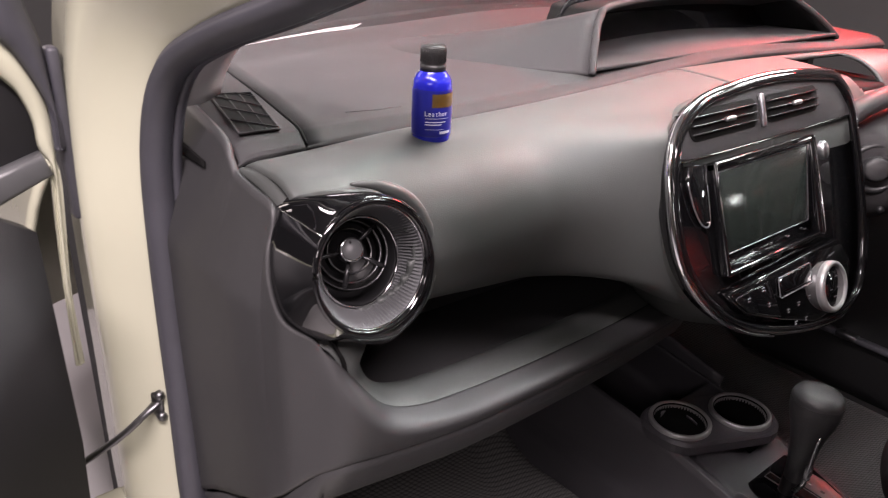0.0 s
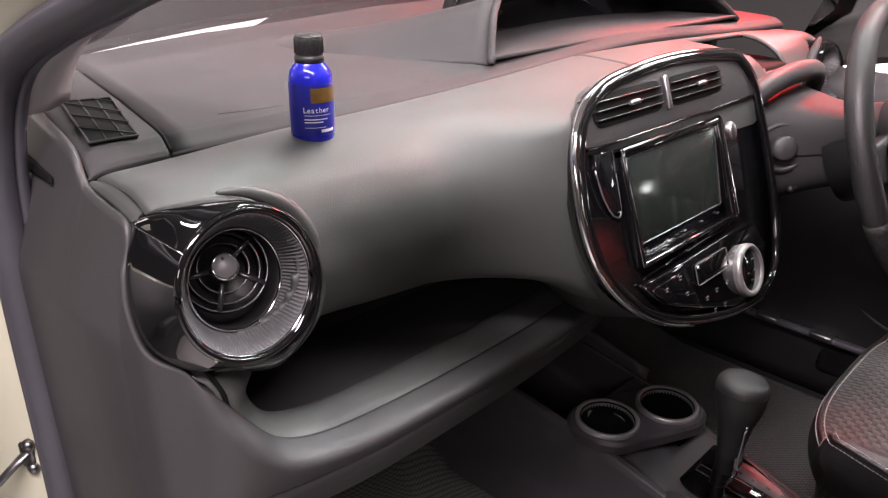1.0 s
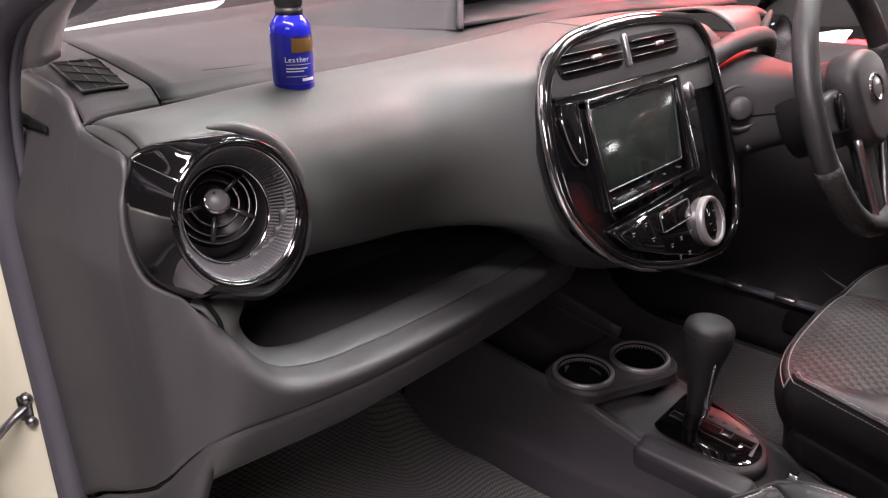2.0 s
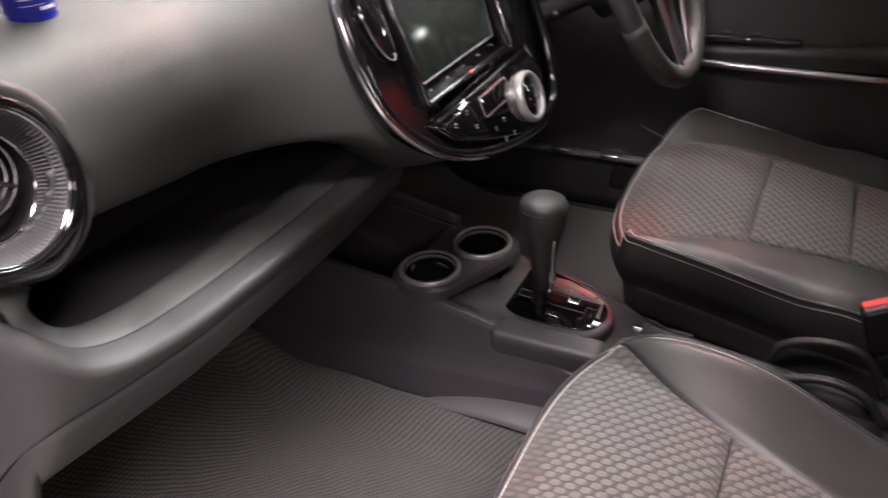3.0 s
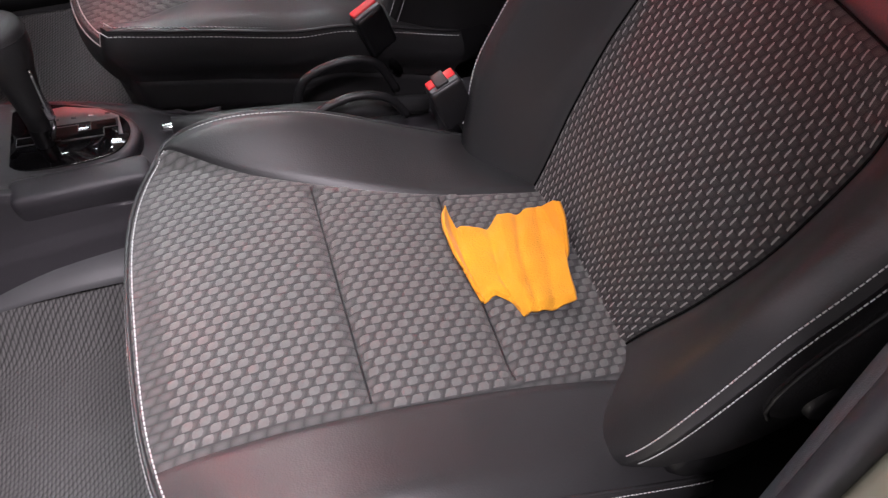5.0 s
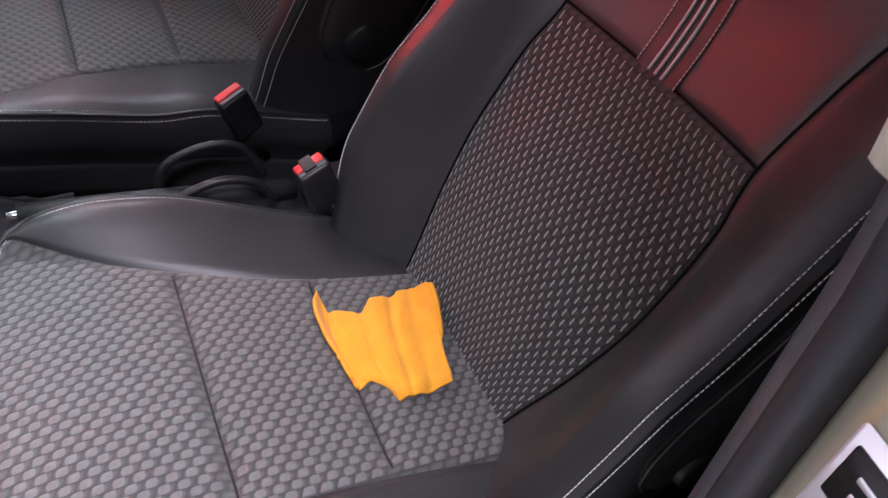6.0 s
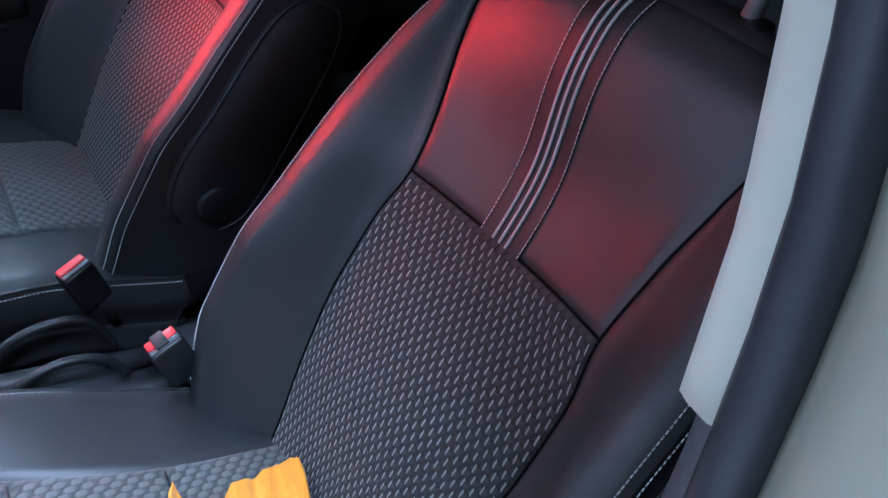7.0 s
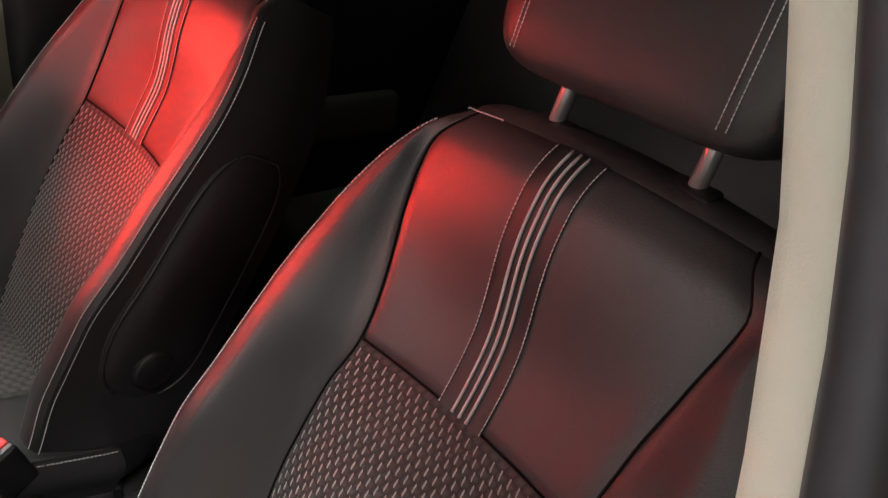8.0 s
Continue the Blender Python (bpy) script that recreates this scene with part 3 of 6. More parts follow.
rpost = part("pillar_b_far", grid(lambda u, v: Vector((XR + 0.01 - 0.12 * clamp01((0.3 + 1.1 * v - 0.9) / 0.5) - 0.015 * math.sin(math.pi * u), -0.16 - 0.16 * u, 0.3 + 1.1 * v)), 6, 12), M_DARK)
tagged(solid(rpost, 0.03, 1.0), "dark far door post inside the car", "door post", kind="structure")
rdoor = thing("door_3", "dark rear door trim with a grey-green armrest", "car door", (XR, -0.7, 0.3), kind="structure")
solid(part("panel", grid(lambda u, v: Vector((XR + 0.01 - 0.02 * math.sin(math.pi * v), -0.26 - 0.9 * u, 0.3 + 0.72 * v)), 8, 8), M_DARK, rdoor), 0.04, 1.0)
part("armrest", rbox(0.07, 0.42, 0.10, Matrix.Translation((XR - 0.04, -0.72, 0.67)), 0.02, 3), M_GREENGREY, rdoor)
solid(part("window_pane", grid(lambda u, v: Vector((XR + 0.02 - 0.11 * v, -0.28 - 0.95 * u, 1.02 + 0.34 * v)), 4, 4), M_TINT, rdoor, "dark tinted rear side window"), 0.004)
ldoor = part("door_4", grid(lambda u, v: Vector((-0.64 - 0.0 * v, -0.36 - 0.9 * u, 0.3 + 0.72 * v)), 4, 4), M_DARK)
tagged(solid(ldoor, 0.04, -1.0), "dark closed rear door trim on the near side", "car door", kind="structure")

near_pane = part("window_1", grid(lambda u, v: Vector((-0.62 + 0.10 * v, -0.36 - 1.2 * u, 1.02 + 0.36 * v)), 4, 4), M_TINT)
tagged(solid(near_pane, 0.004), "dark tinted rear side window of the car", "window", kind="structure")

rear = thing("rear_bench", "dark vinyl rear bench seat behind the front seats", "rear seat", (XC, -0.95, 0.3))
part("cushion", rbox(1.22, 0.46, 0.20, Matrix.Translation((XC, -0.80, 0.42)), 0.05, 4), M_GREENGREY, rear)
part("backrest", rbox(1.22, 0.16, 0.62, Matrix.Translation((XC, -1.10, 0.74)) @ Euler((radians(20), 0, 0)).to_matrix().to_4x4(), 0.05, 4), M_LEATHER, rear)
box_part("tailgate", (-0.66, -1.66, 0.3), (0.73, -1.6, 1.40), M_DARK, "dark inside of the car's tailgate", "tailgate")

# ---- dashboard ----
dash = thing("dashboard", "dark grey soft-touch dashboard with a moulded shelf", "dashboard", (0.034, 0.9, 0.70), kind="structure")


def crown(x):
    return 0.022 * math.exp(-((x - 0.2) / 0.33) ** 2)


PAD = [(0.776, 1.004), (0.764, 1.010), (0.745, 1.0135), (0.715, 1.0115), (0.690, 1.003), (0.668, 0.988), (0.652, 0.966), (0.645, 0.940), (0.647, 0.922), (0.655, 0.904), (0.667, 0.890), (0.686, 0.880), (0.715, 0.877), (0.76, 0.880), (0.80, 0.886)]
pad_c = catmull([(0, a, b) for a, b in PAD], 60)
# height of the pad's underside along its length: it drops into the chin below the centre stack
UNDER = [(-0.60, 0.872), (-0.47, 0.868), (-0.40, 0.860), (-0.32, 0.852), (-0.24, 0.846), (-0.196, 0.833), (-0.159, 0.809), (-0.12, 0.793), (-0.05, 0.765), (0.03, 0.735)]


def cut(me, inside):
    """Takes away the faces whose middle lies inside an opening."""
    bm = bmesh.new()
    bm.from_mesh(me)
    bmesh.ops.delete(bm, geom=[f for f in bm.faces if inside(f.calc_center_median())], context="FACES")
    bm.to_mesh(me)
    bm.free()
    return me


RC = Vector((-0.5594, 0.630, 0.948))      # middle of the round vent's rim
KC = Vector((-0.5515, 0.668, 0.9370))     # middle of its barrel
VUP, VN = Vector((0, 0.200, 0.980)), Vector((0.0, -0.980, 0.200))


def in_vent(c):
    return c.y < 0.70 and ((c.x - RC.x) ** 2 + (c.z - RC.z) ** 2 < 0.050 ** 2 or (c.x < RC.x and 0.885 < c.z < 0.965))


def pad_point(x, p):
    """A point of the padded face at x, on the profile's point p."""
    low = clamp01((1.0 - p.z) / 0.16)
    # the near end rolls over a soft edge
    e = clamp01((-0.588 - x) / 0.014)
    y = p.y + 0.004 * e * e
    k = smooth01((x + 0.34) / 0.19) * clamp01((0.735 - p.y) / 0.06)
    y += (0.592 + 0.371 * (p.z - 0.97) + 0.016 - y) * k
    sag = (0.877 - curve1(UNDER, x)) * clamp01((0.945 - p.z) / 0.06)
    back = 0.0060 * (1 - smooth01((x + 0.59) / 0.17)) * smooth01((p.y - 0.69) / 0.05) * (p.z > 0.95)
    return Vector((x, y, p.z + crown(x) * (1 - low) - sag - back - 0.004 * e * e))


def pad_fn(u, v):
    return pad_point(-0.602 + 0.622 * u, pad_c[round(v * 59)])


o = part("pad", cut(grid(pad_fn, 120, 59), in_vent), M_PAD, dash, "satin dark grey padded dash face")
solid(o, 0.006)


def pad2_fn(u, v):
    # the driver's half mirrors the passenger's
    x = 0.021 + 0.649 * u
    q = pad_point(0.068 - x, pad_c[round(v * 59)])
    return Vector((x, q.y, q.z - crown(0.068 - x) * 0.5 + crown(x) * 0.5))


def in_slot(c):
    return 0.275 < c.x < 0.47 and 0.655 < c.y < 0.735 and c.z > 0.97


o = part("driver_pad", cut(grid(pad2_fn, 80, 59), lambda c: in_slot(c) or (c.y < 0.70 and (c.x - 0.068 - 0.5594) ** 2 + (c.z - RC.z) ** 2 < 0.0535 ** 2)), M_PAD, dash)
solid(o, 0.006)
part("slot_tray", rbox(0.205, 0.085, 0.05, Matrix.Translation((0.372, 0.695, 0.965)), 0.006), M_HOLE, dash)

# upper panel with a chamfered front lip
TOP = [(0.772, 1.000), (0.770, 1.012), (0.773, 1.016), (0.786, 1.024), (0.800, 1.0265), (0.90, 1.032), (1.05, 1.036), (1.20, 1.036), (1.28, 1.020)]


def seam_x(y):
    return -0.539 + (y - 0.772) * 0.145


def end_x(y):
    return -0.609 + (y - 0.770) * 0.15


def top_z(y):
    return lin(TOP[1:], y)


def top_fn(x0, x1, drop=0.0):
    def fn(u, v):
        i = v * (len(TOP) - 1)
        k = min(int(i), len(TOP) - 2)
        f = i - k
        y = TOP[k][0] * (1 - f) + TOP[k + 1][0] * f
        z = TOP[k][1] * (1 - f) + TOP[k + 1][1] * f
        x = x0(y) + (x1(y) - x0(y)) * u
        return Vector((x, y, z + crown(x) - drop * (1 - u) ** 8))
    return fn


solid(part("upper_panel", grid(top_fn(lambda y: seam_x(y) + 0.0012, lambda y: 0.735), 60, 32), M_DASH, dash), 0.006)
solid(part("corner_panel", grid(top_fn(end_x, lambda y: seam_x(y) - 0.0012, 0.006), 24, 32), M_DASH, dash), 0.006)
part("panel_seam", tube([(seam_x(y), y, top_z(y) + 0.0002) for y in (0.772, 0.775, 0.786, 0.80, 0.85, 0.90, 0.96, 1.03)], 0.0016, 6), M_HOLE, dash)
part("panel_seam", tube(catmull([(-0.596, 0.7705, 1.0080), (-0.6075, 0.7695, 1.0055), (-0.614, 0.772, 1.000), (-0.619, 0.779, 0.985), (-0.624, 0.784, 0.968)], 14), 0.0014, 6), M_HOLE, dash)
part("lid_seam", tube([(-0.470, 0.812, 1.0277), (-0.440, 0.806, 1.0275), (-0.405, 0.803, 1.0275)], 0.0004, 5), M_DASH, dash)
# side window demister, a grille of crossed slats sunk in the corner panel
GC = [Vector((-0.5955, 0.794, 1.0262)), Vector((-0.5565, 0.791, 1.0262)), Vector((-0.5265, 0.909, 1.0325)), Vector((-0.567, 0.924, 1.0325))]
gr = part("side_grille", slab([(p.x, p.y) for p in GC], 0.002, Matrix.Translation((0, 0.79, 1.0268)) @ Euler((radians(2.8), 0, 0)).to_matrix().to_4x4() @ Matrix.Translation((0, -0.79, -0.001)), 0.0005), M_HOLE, dash)
up2 = Vector((0, 0, 0.0030))
for a, b in ((0.31, 0.02), (0.64, 0.29), (0.95, 0.57)):
    part("slat", tube([GC[0].lerp(GC[3], a) + up2, GC[1].lerp(GC[2], b) + up2], 0.0009, 6), M_DASH, gr)
part("slat", tube([GC[3].lerp(GC[2], 0.62) + up2, GC[1].lerp(GC[2], 0.85) + up2], 0.0009, 6), M_DASH, gr)
for t in (0.36, 0.70):
    part("slat", tube([GC[0].lerp(GC[1], t) + up2 * 0.6, GC[3].lerp(GC[2], t) + up2 * 0.6], 0.0009, 6), M_DASH, gr)
part("grille_frame", tube([p + Vector((0, 0, 0.0020)) for p in GC], 0.0013, 6, closed=True), M_DASH, gr)

# soft bevel between the pad's near edge and the side, then the side itself in one sweep from the door
# round the corner and along below the shelf: top edge, bottom edge
SKIN = [((-0.5680, 1.045, 1.0330), (-0.6428, 1.02, 0.56)), ((-0.5810, 0.960, 1.0325), (-0.6428, 0.94, 0.565)), ((-0.5930, 0.880, 1.0300), (-0.6428, 0.86, 0.59)), ((-0.6048, 0.800, 1.0255), (-0.6428, 0.80, 0.63)), ((-0.6098, 0.774, 1.0100), (-0.6424, 0.755, 0.656)), ((-0.6108, 0.762, 1.0025), (-0.6422, 0.740, 0.665)),
        ((-0.6115, 0.730, 0.998), (-0.641, 0.715, 0.680)), ((-0.6125, 0.694, 0.992), (-0.638, 0.688, 0.697)), ((-0.6250, 0.683, 0.964), (-0.636, 0.678, 0.706)), ((-0.6300, 0.674, 0.934), (-0.633, 0.667, 0.716)),
        ((-0.6268, 0.661, 0.905), (-0.628, 0.654, 0.732)), ((-0.608, 0.643, 0.886), (-0.618, 0.637, 0.752)), ((-0.598, 0.626, 0.867), (-0.602, 0.619, 0.767)), ((-0.583, 0.613, 0.848), (-0.583, 0.612, 0.771)),
        ((-0.5498, 0.606, 0.8175), (-0.55, 0.608, 0.770)), ((-0.5081, 0.604, 0.8015), (-0.508, 0.605, 0.767)), ((-0.45, 0.604, 0.794), (-0.45, 0.604, 0.762)), ((-0.35, 0.606, 0.788), (-0.35, 0.606, 0.758)),
        ((-0.20, 0.613, 0.783), (-0.20, 0.613, 0.753)), ((-0.05, 0.630, 0.776), (-0.05, 0.630, 0.747))]
SN = 136
sk_a = [p - Vector((0, 0, 0.0150 * smooth01((p.x + 0.605) / 0.05) if p.z < 0.88 else 0.0)) for p in catmull([a for a, b in SKIN], SN + 1)]
sk_b = catmull([b for a, b in SKIN], SN + 1)


def skin_fn(u, v):
    i = round(u * SN)
    p, q = sk_a[i], sk_b[i]
    r = p.lerp(q, v)
    lead = smooth01((r.x + 0.628) / 0.06) if i > SN * 0.5 else 0.0
    # the side swells outboard to a faint crease above the knee
    side = 1 - smooth01((i / SN - 0.30) / 0.22)
    if r.z > 0.908:
        r.x += side * ((p.x + (-0.6425 - p.x) * (p.z - r.z) / max(0.01, p.z - 0.908)) - r.x)
    else:
        r.x += side * ((-0.6425 + (q.x + 0.6425) * (0.908 - r.z) / max(0.01, 0.908 - q.z)) - r.x)
    r.y += -0.004 * math.sin(math.pi * v) * lead + 0.010 * v * v * (1 - v) * lead
    if v < 0.42 and lead > 0:
        r.y += 0.020 * (1 - v / 0.42) ** 2 * lead
    if v > 0.93:
        r.y += 0.004 * ((v - 0.93) / 0.07) ** 2
    return r


solid(part("front_skin", grid(skin_fn, SN, 44), M_LOWER, dash, "smooth dark front skin wrapping to the door side"), 0.005)
bevel_top = catmull([(-0.6035, 0.774, 1.0035), (-0.6025, 0.745, 1.0085), (-0.6020, 0.715, 1.0055), (-0.6025, 0.690, 0.9990)], 20)
bevel_low = catmull([(-0.6112, 0.774, 1.0030), (-0.6113, 0.745, 1.0000), (-0.6116, 0.715, 0.9960), (-0.6125, 0.690, 0.9900)], 20)
solid(part("end_bevel", grid(lambda u, v: bevel_top[round(v * 19)].lerp(bevel_low[round(v * 19)], u) + Vector((-0.0012, 0, 0.0018)) * math.sin(math.pi * u), 6, 19), M_PAD, dash), 0.003)


def slot_pt(u, v, out=0.0012):
    """A point of the small side outlet beside the door."""
    a, b = Vector((-0.6090, 0.905, 0.9978)).lerp(Vector((-0.6172, 0.8232, 0.9976)), u), Vector((-0.6128, 0.899, 0.985)).lerp(Vector((-0.6190, 0.8192, 0.9928)), u)
    return a.lerp(b, v) + Vector((-out, 0, 0))


outlet = part("slot", grid(slot_pt, 6, 4), M_HOLE, dash)
solid(outlet, 0.002)
for k in range(4):
    part("slot_rib", tube([slot_pt(0.14 + 0.24 * k, 0.1, 0.0016), slot_pt(0.17 + 0.24 * k, 0.95, 0.0016)], 0.0013, 6), M_DASH, outlet)


def lower_fn(u, v):
    q = sk_b[round(u * SN)].copy()
    front = clamp01((q.x + 0.642) / 0.03)
    prof = [(0.010, -0.003), (0.003, -0.004), (0.002, -0.008), (0.006, -0.022), (0.014, -0.040), (0.028, -0.054), (0.055, -0.062), (0.12, -0.064), (0.25, -0.05)]
    i = v * (len(prof) - 1)
    k = min(int(i), len(prof) - 2)
    f = i - k
    dy = prof[k][0] * (1 - f) + prof[k + 1][0] * f
    dz = prof[k][1] * (1 - f) + prof[k + 1][1] * f
    side = Vector((q.x + 0.003, q.y, q.z - 0.004 - 0.22 * v))
    return Vector((q.x, q.y + dy, q.z + dz)).lerp(side, 1 - front)


solid(part("lower_panel", grid(lower_fn, SN, 32), M_LOWER, dash), 0.005)
part("lower_seam", tube([p + Vector((-0.0012, 0.0015, -0.0012)) for p in sk_b[36::2]], 0.0022, 6), M_HOLE, dash)
lip_c = [p for p in sk_a[round(SN * 0.53):] if p.x > -0.612 and p.y < 0.66][::2]
LN = len(lip_c) - 1
LIPP = [(0.135, -0.046), (0.102, -0.036), (0.084, -0.020), (0.073, -0.006), (0.063, 0.002), (0.053, 0.0048), (0.042, 0.0035), (0.031, 0.0000), (0.0245, -0.005), (0.0232, -0.014)]
lipp_c = catmull([(0, a, b) for a, b in LIPP], 40)


def lip_fn(u, v):
    i = round(u * LN)
    c = lip_c[i]
    d = (lip_c[min(i + 1, LN)] - lip_c[max(i - 1, 0)]).normalized()
    q = lipp_c[round(v * 39)]
    lean = Vector((-d.z, 0, d.x)).normalized()
    lean = lean if lean.z > 0 else -lean
    inward = Vector((-d.y, d.x, 0)).normalized()
    inward = inward if inward.y > -0.05 and inward.x > -0.3 else -inward
    k = smooth01((i + 4) / 8)
    return c + inward * (0.003 + (q.y - 0.003) * k) + lean * (q.z * k - 0.009 * (1 - k))


solid(part("shelf_lip", grid(lip_fn, LN, 39), M_PAD, dash, "smooth rounded lip of the open shelf"), 0.003)
groove = [lip_fn(k / LN, 1.0) + Vector((0, -0.0015, 0.0148)) for k in range(1, LN + 1)]
part("lip_corner", tube([(-0.5988, 0.6548, 0.8755), (-0.5955, 0.652, 0.871), (-0.5874, 0.645, 0.8596), (-0.5808, 0.6394, 0.8505)], 0.0065, 12), M_LOWER, dash)
part("lip_groove", tube(groove, 0.0020, 6), M_HOLE, dash)
solid(part("shelf_floor", grid(lambda u, v: Vector((-0.575 + 0.56 * u, 0.67 + 0.16 * v, 0.768 - 0.012 * u + 0.10 * max(0, 0.12 - u))), 10, 6), M_LOWER, dash), 0.008)
solid(part("shelf_back", grid(lambda u, v: Vector((-0.60 + 0.62 * u, 0.80 - 0.06 * max(0, 0.15 - u) / 0.15, 0.73 + 0.14 * v)), 10, 4), M_LOWER, dash), 0.008)
part("shelf_end", rbox(0.01, 0.18, 0.12, Matrix.Translation((-0.07, 0.73, 0.80)), 0.003), M_DARK, dash)
part("shelf_catch", rbox(0.030, 0.008, 0.034, Matrix.Translation((-0.175, 0.785, 0.800)), 0.004), M_GREY, dash)
part("shelf_clip", rbox(0.026, 0.006, 0.005, Matrix.Translation((-0.125, 0.70, 0.792)), 0.002), M_GREY, dash)

# round air vent in a gloss black shell that tapers to a point beside the door
vent = thing("air_vent", "round dashboard air vent in a gloss black shell", "air vent", (-0.55, 0.65, 0.94), group="round air vents")
SHELL_TOP = [(-0.6130, 0.692, 0.993), (-0.6060, 0.672, 1.0025), (-0.5940, 0.658, 1.0080), (-0.5610, 0.648, 1.0090), (-0.5380, 0.642, 1.0050), (-0.5120, 0.638, 0.9880), (-0.4930, 0.637, 0.9560), (-0.4890, 0.636, 0.9290), (-0.4970, 0.636, 0.8950), (-0.5180, 0.636, 0.8730), (-0.5400, 0.636, 0.8650), (-0.5700, 0.640, 0.8720), (-0.6065, 0.645, 0.8860)]
SHELL_SIDE = [(-0.6065, 0.645, 0.8860), (-0.6268, 0.660, 0.9050), (-0.6310, 0.673, 0.9340), (-0.6262, 0.683, 0.9640), (-0.6130, 0.692, 0.9930)]
RAD = 0.0575


def ring_at(a, r, c=RC):
    return c + Vector((1, 0, 0)) * (r * math.cos(a)) + VUP * (r * math.sin(a))


def shell_face(pts, n):
    """One face of the shell, from its outer edge to the round rim; each face keeps its own crisp border."""
    c = catmull(pts, n + 1)

    def fn(u, v):
        q = c[round(u * n)]
        r = ring_at(math.atan2(q.z - RC.z, q.x - RC.x), RAD)
        if v < 0.25:
            return q + Vector((0, 0.046 * (1 - v / 0.25), 0)) + (Vector((RC.x, q.y, RC.z)) - q).normalized() * 0.008 * (1 - v / 0.25)
        t = (v - 0.25) / 0.75
        p = q.lerp(r, t)
        p.y -= 0.004 * math.sin(math.pi * t)
        return p
    return grid(fn, n, 12)


part("shell", shell_face(SHELL_TOP, 60), M_PIANO, vent, "gloss black shell tapering to a point")
part("shell_side", shell_face(SHELL_SIDE, 20), M_PIANO, vent)
# thin chrome bar as a made highlight along the black shell's ridge
ridge_glint = [Vector(SHELL_SIDE[-1]).lerp(ring_at(math.atan2(0.045, -0.0536), RAD), k / 6) + Vector((-0.0006, -0.001 - 0.004 * math.sin(math.pi * k / 6), 0.0006)) for k in range(7)]
part("ridge_glint", tube(ridge_glint, 0.0007, 6), M_CHROME, vent)
TAU = 2 * math.pi
part("rim", tube([ring_at(TAU * k / 64, RAD - 0.001, RC + VN * 0.001) for k in range(64)], 0.0026, 8, closed=True), M_PIANO, vent)
part("chrome_ring", tube([ring_at(TAU * k / 64, RAD - 0.0042) for k in range(64)], 0.0008, 8, closed=True), M_CHROME, vent)
# padded roll of the dash round the shell's inboard side
roll = catmull([p for p in SHELL_TOP[3:11]], 44)
part("pad_roll", tube([p + (p - RC).normalized() * 0.004 + Vector((0, 0.013, 0)) for p in roll], lambda t: 0.0005 + 0.009 * math.sin(math.pi * (0.01 + 0.90 * t)) ** 0.8, 12), M_PAD, vent)


def cone_fn(u, v):
    k = u * 192
    a = -TAU * k / 192
    rib = 0.0010 * (1 if round(k) % 2 else -1)
    r = (RAD - 0.005) * (1 - v) + 0.0415 * v + rib * math.sin(math.pi * v) ** 0.3
    return ring_at(a, r, (RC - VN * 0.001).lerp(KC + VN * 0.004, v))


part("ribbed_cone", grid(cone_fn, 192, 6, closeu=True), M_GREY, vent, "finely ribbed grey inner cone", smooth=False)
VM = Matrix.Translation(KC) @ Euler((radians(90 - 13), 0, 0)).to_matrix().to_4x4()
# the fins swivel in the barrel
FN = Vector((-0.25, -0.80, 0.52)).normalized()
FC = Vector((-0.5563, 0.6725, 0.9465))
FX = FN.cross(Vector((0, 0, 1))).normalized() * -1
FY = FN.cross(FX).normalized()
FM = Matrix.Translation(FC) @ Matrix((FX, FY, FN)).transposed().to_4x4()
part("barrel", lathe([(0.0410, 0.004), (0.0398, 0.006), (0.0385, 0.002), (0.038, -0.03), (0, -0.032)], VM, 48), M_DARK, vent)
part("barrel_ring", lathe([(0.0412, 0.0042), (0.0405, 0.0062), (0.0396, 0.0062), (0.0390, 0.004), (0.0412, 0.0042)], VM, 48), M_CHROME, vent)
for r in (0.0190, 0.0275, 0.0335):
    part("fin_ring", lathe([(r, 0.001), (r + 0.0010, 0.0018), (r + 0.0016, 0.001), (r + 0.0016, -0.012), (r, -0.012), (r, 0.001)], FM, 48), M_FIN, vent)
for a in (38, -32, 186, 254):
    d = FX * math.cos(radians(a)) + FY * math.sin(radians(a))
    part("spoke", tube([FC + d * 0.008 + FN * 0.002, FC + d * 0.022 + FN * 0.001, FC + d * 0.0345 - FN * 0.001], lambda t: 0.0016 + 0.0014 * t, 8), M_FIN, vent)
knob = part("knob", lathe([(0, 0.0115), (0.0085, 0.011), (0.0098, 0.0095), (0.010, 0.006), (0.0095, -0.008), (0, -0.010)], FM, 32), M_GREY, vent)
part("collar", lathe([(0.0094, 0.0102), (0.0108, 0.0100), (0.0112, 0.007), (0.0108, 0.004), (0.0094, 0.004)], FM, 32), M_CHROME, knob)
part("dot", lathe([(0, 0.0122), (0.0011, 0.0121), (0.0012, 0.0110)], FM @ Matrix.Translation((-0.001, 0.006, 0)), 10), M_DARK, knob)
vent_d = copy_thing(vent, Matrix.Translation((0.068 + 0.55, 0.65, 0.94)) @ Matrix.Diagonal((-1, 1, 1, 1)))
tagged(vent_d, "round dashboard air vent beside the driver's door")

# centre meter hood, rising out of the dash top
hood = thing("meter_hood", "dark hooded centre meter recess on the dash top", "meter hood", (0.2, 0.85, 1.04))


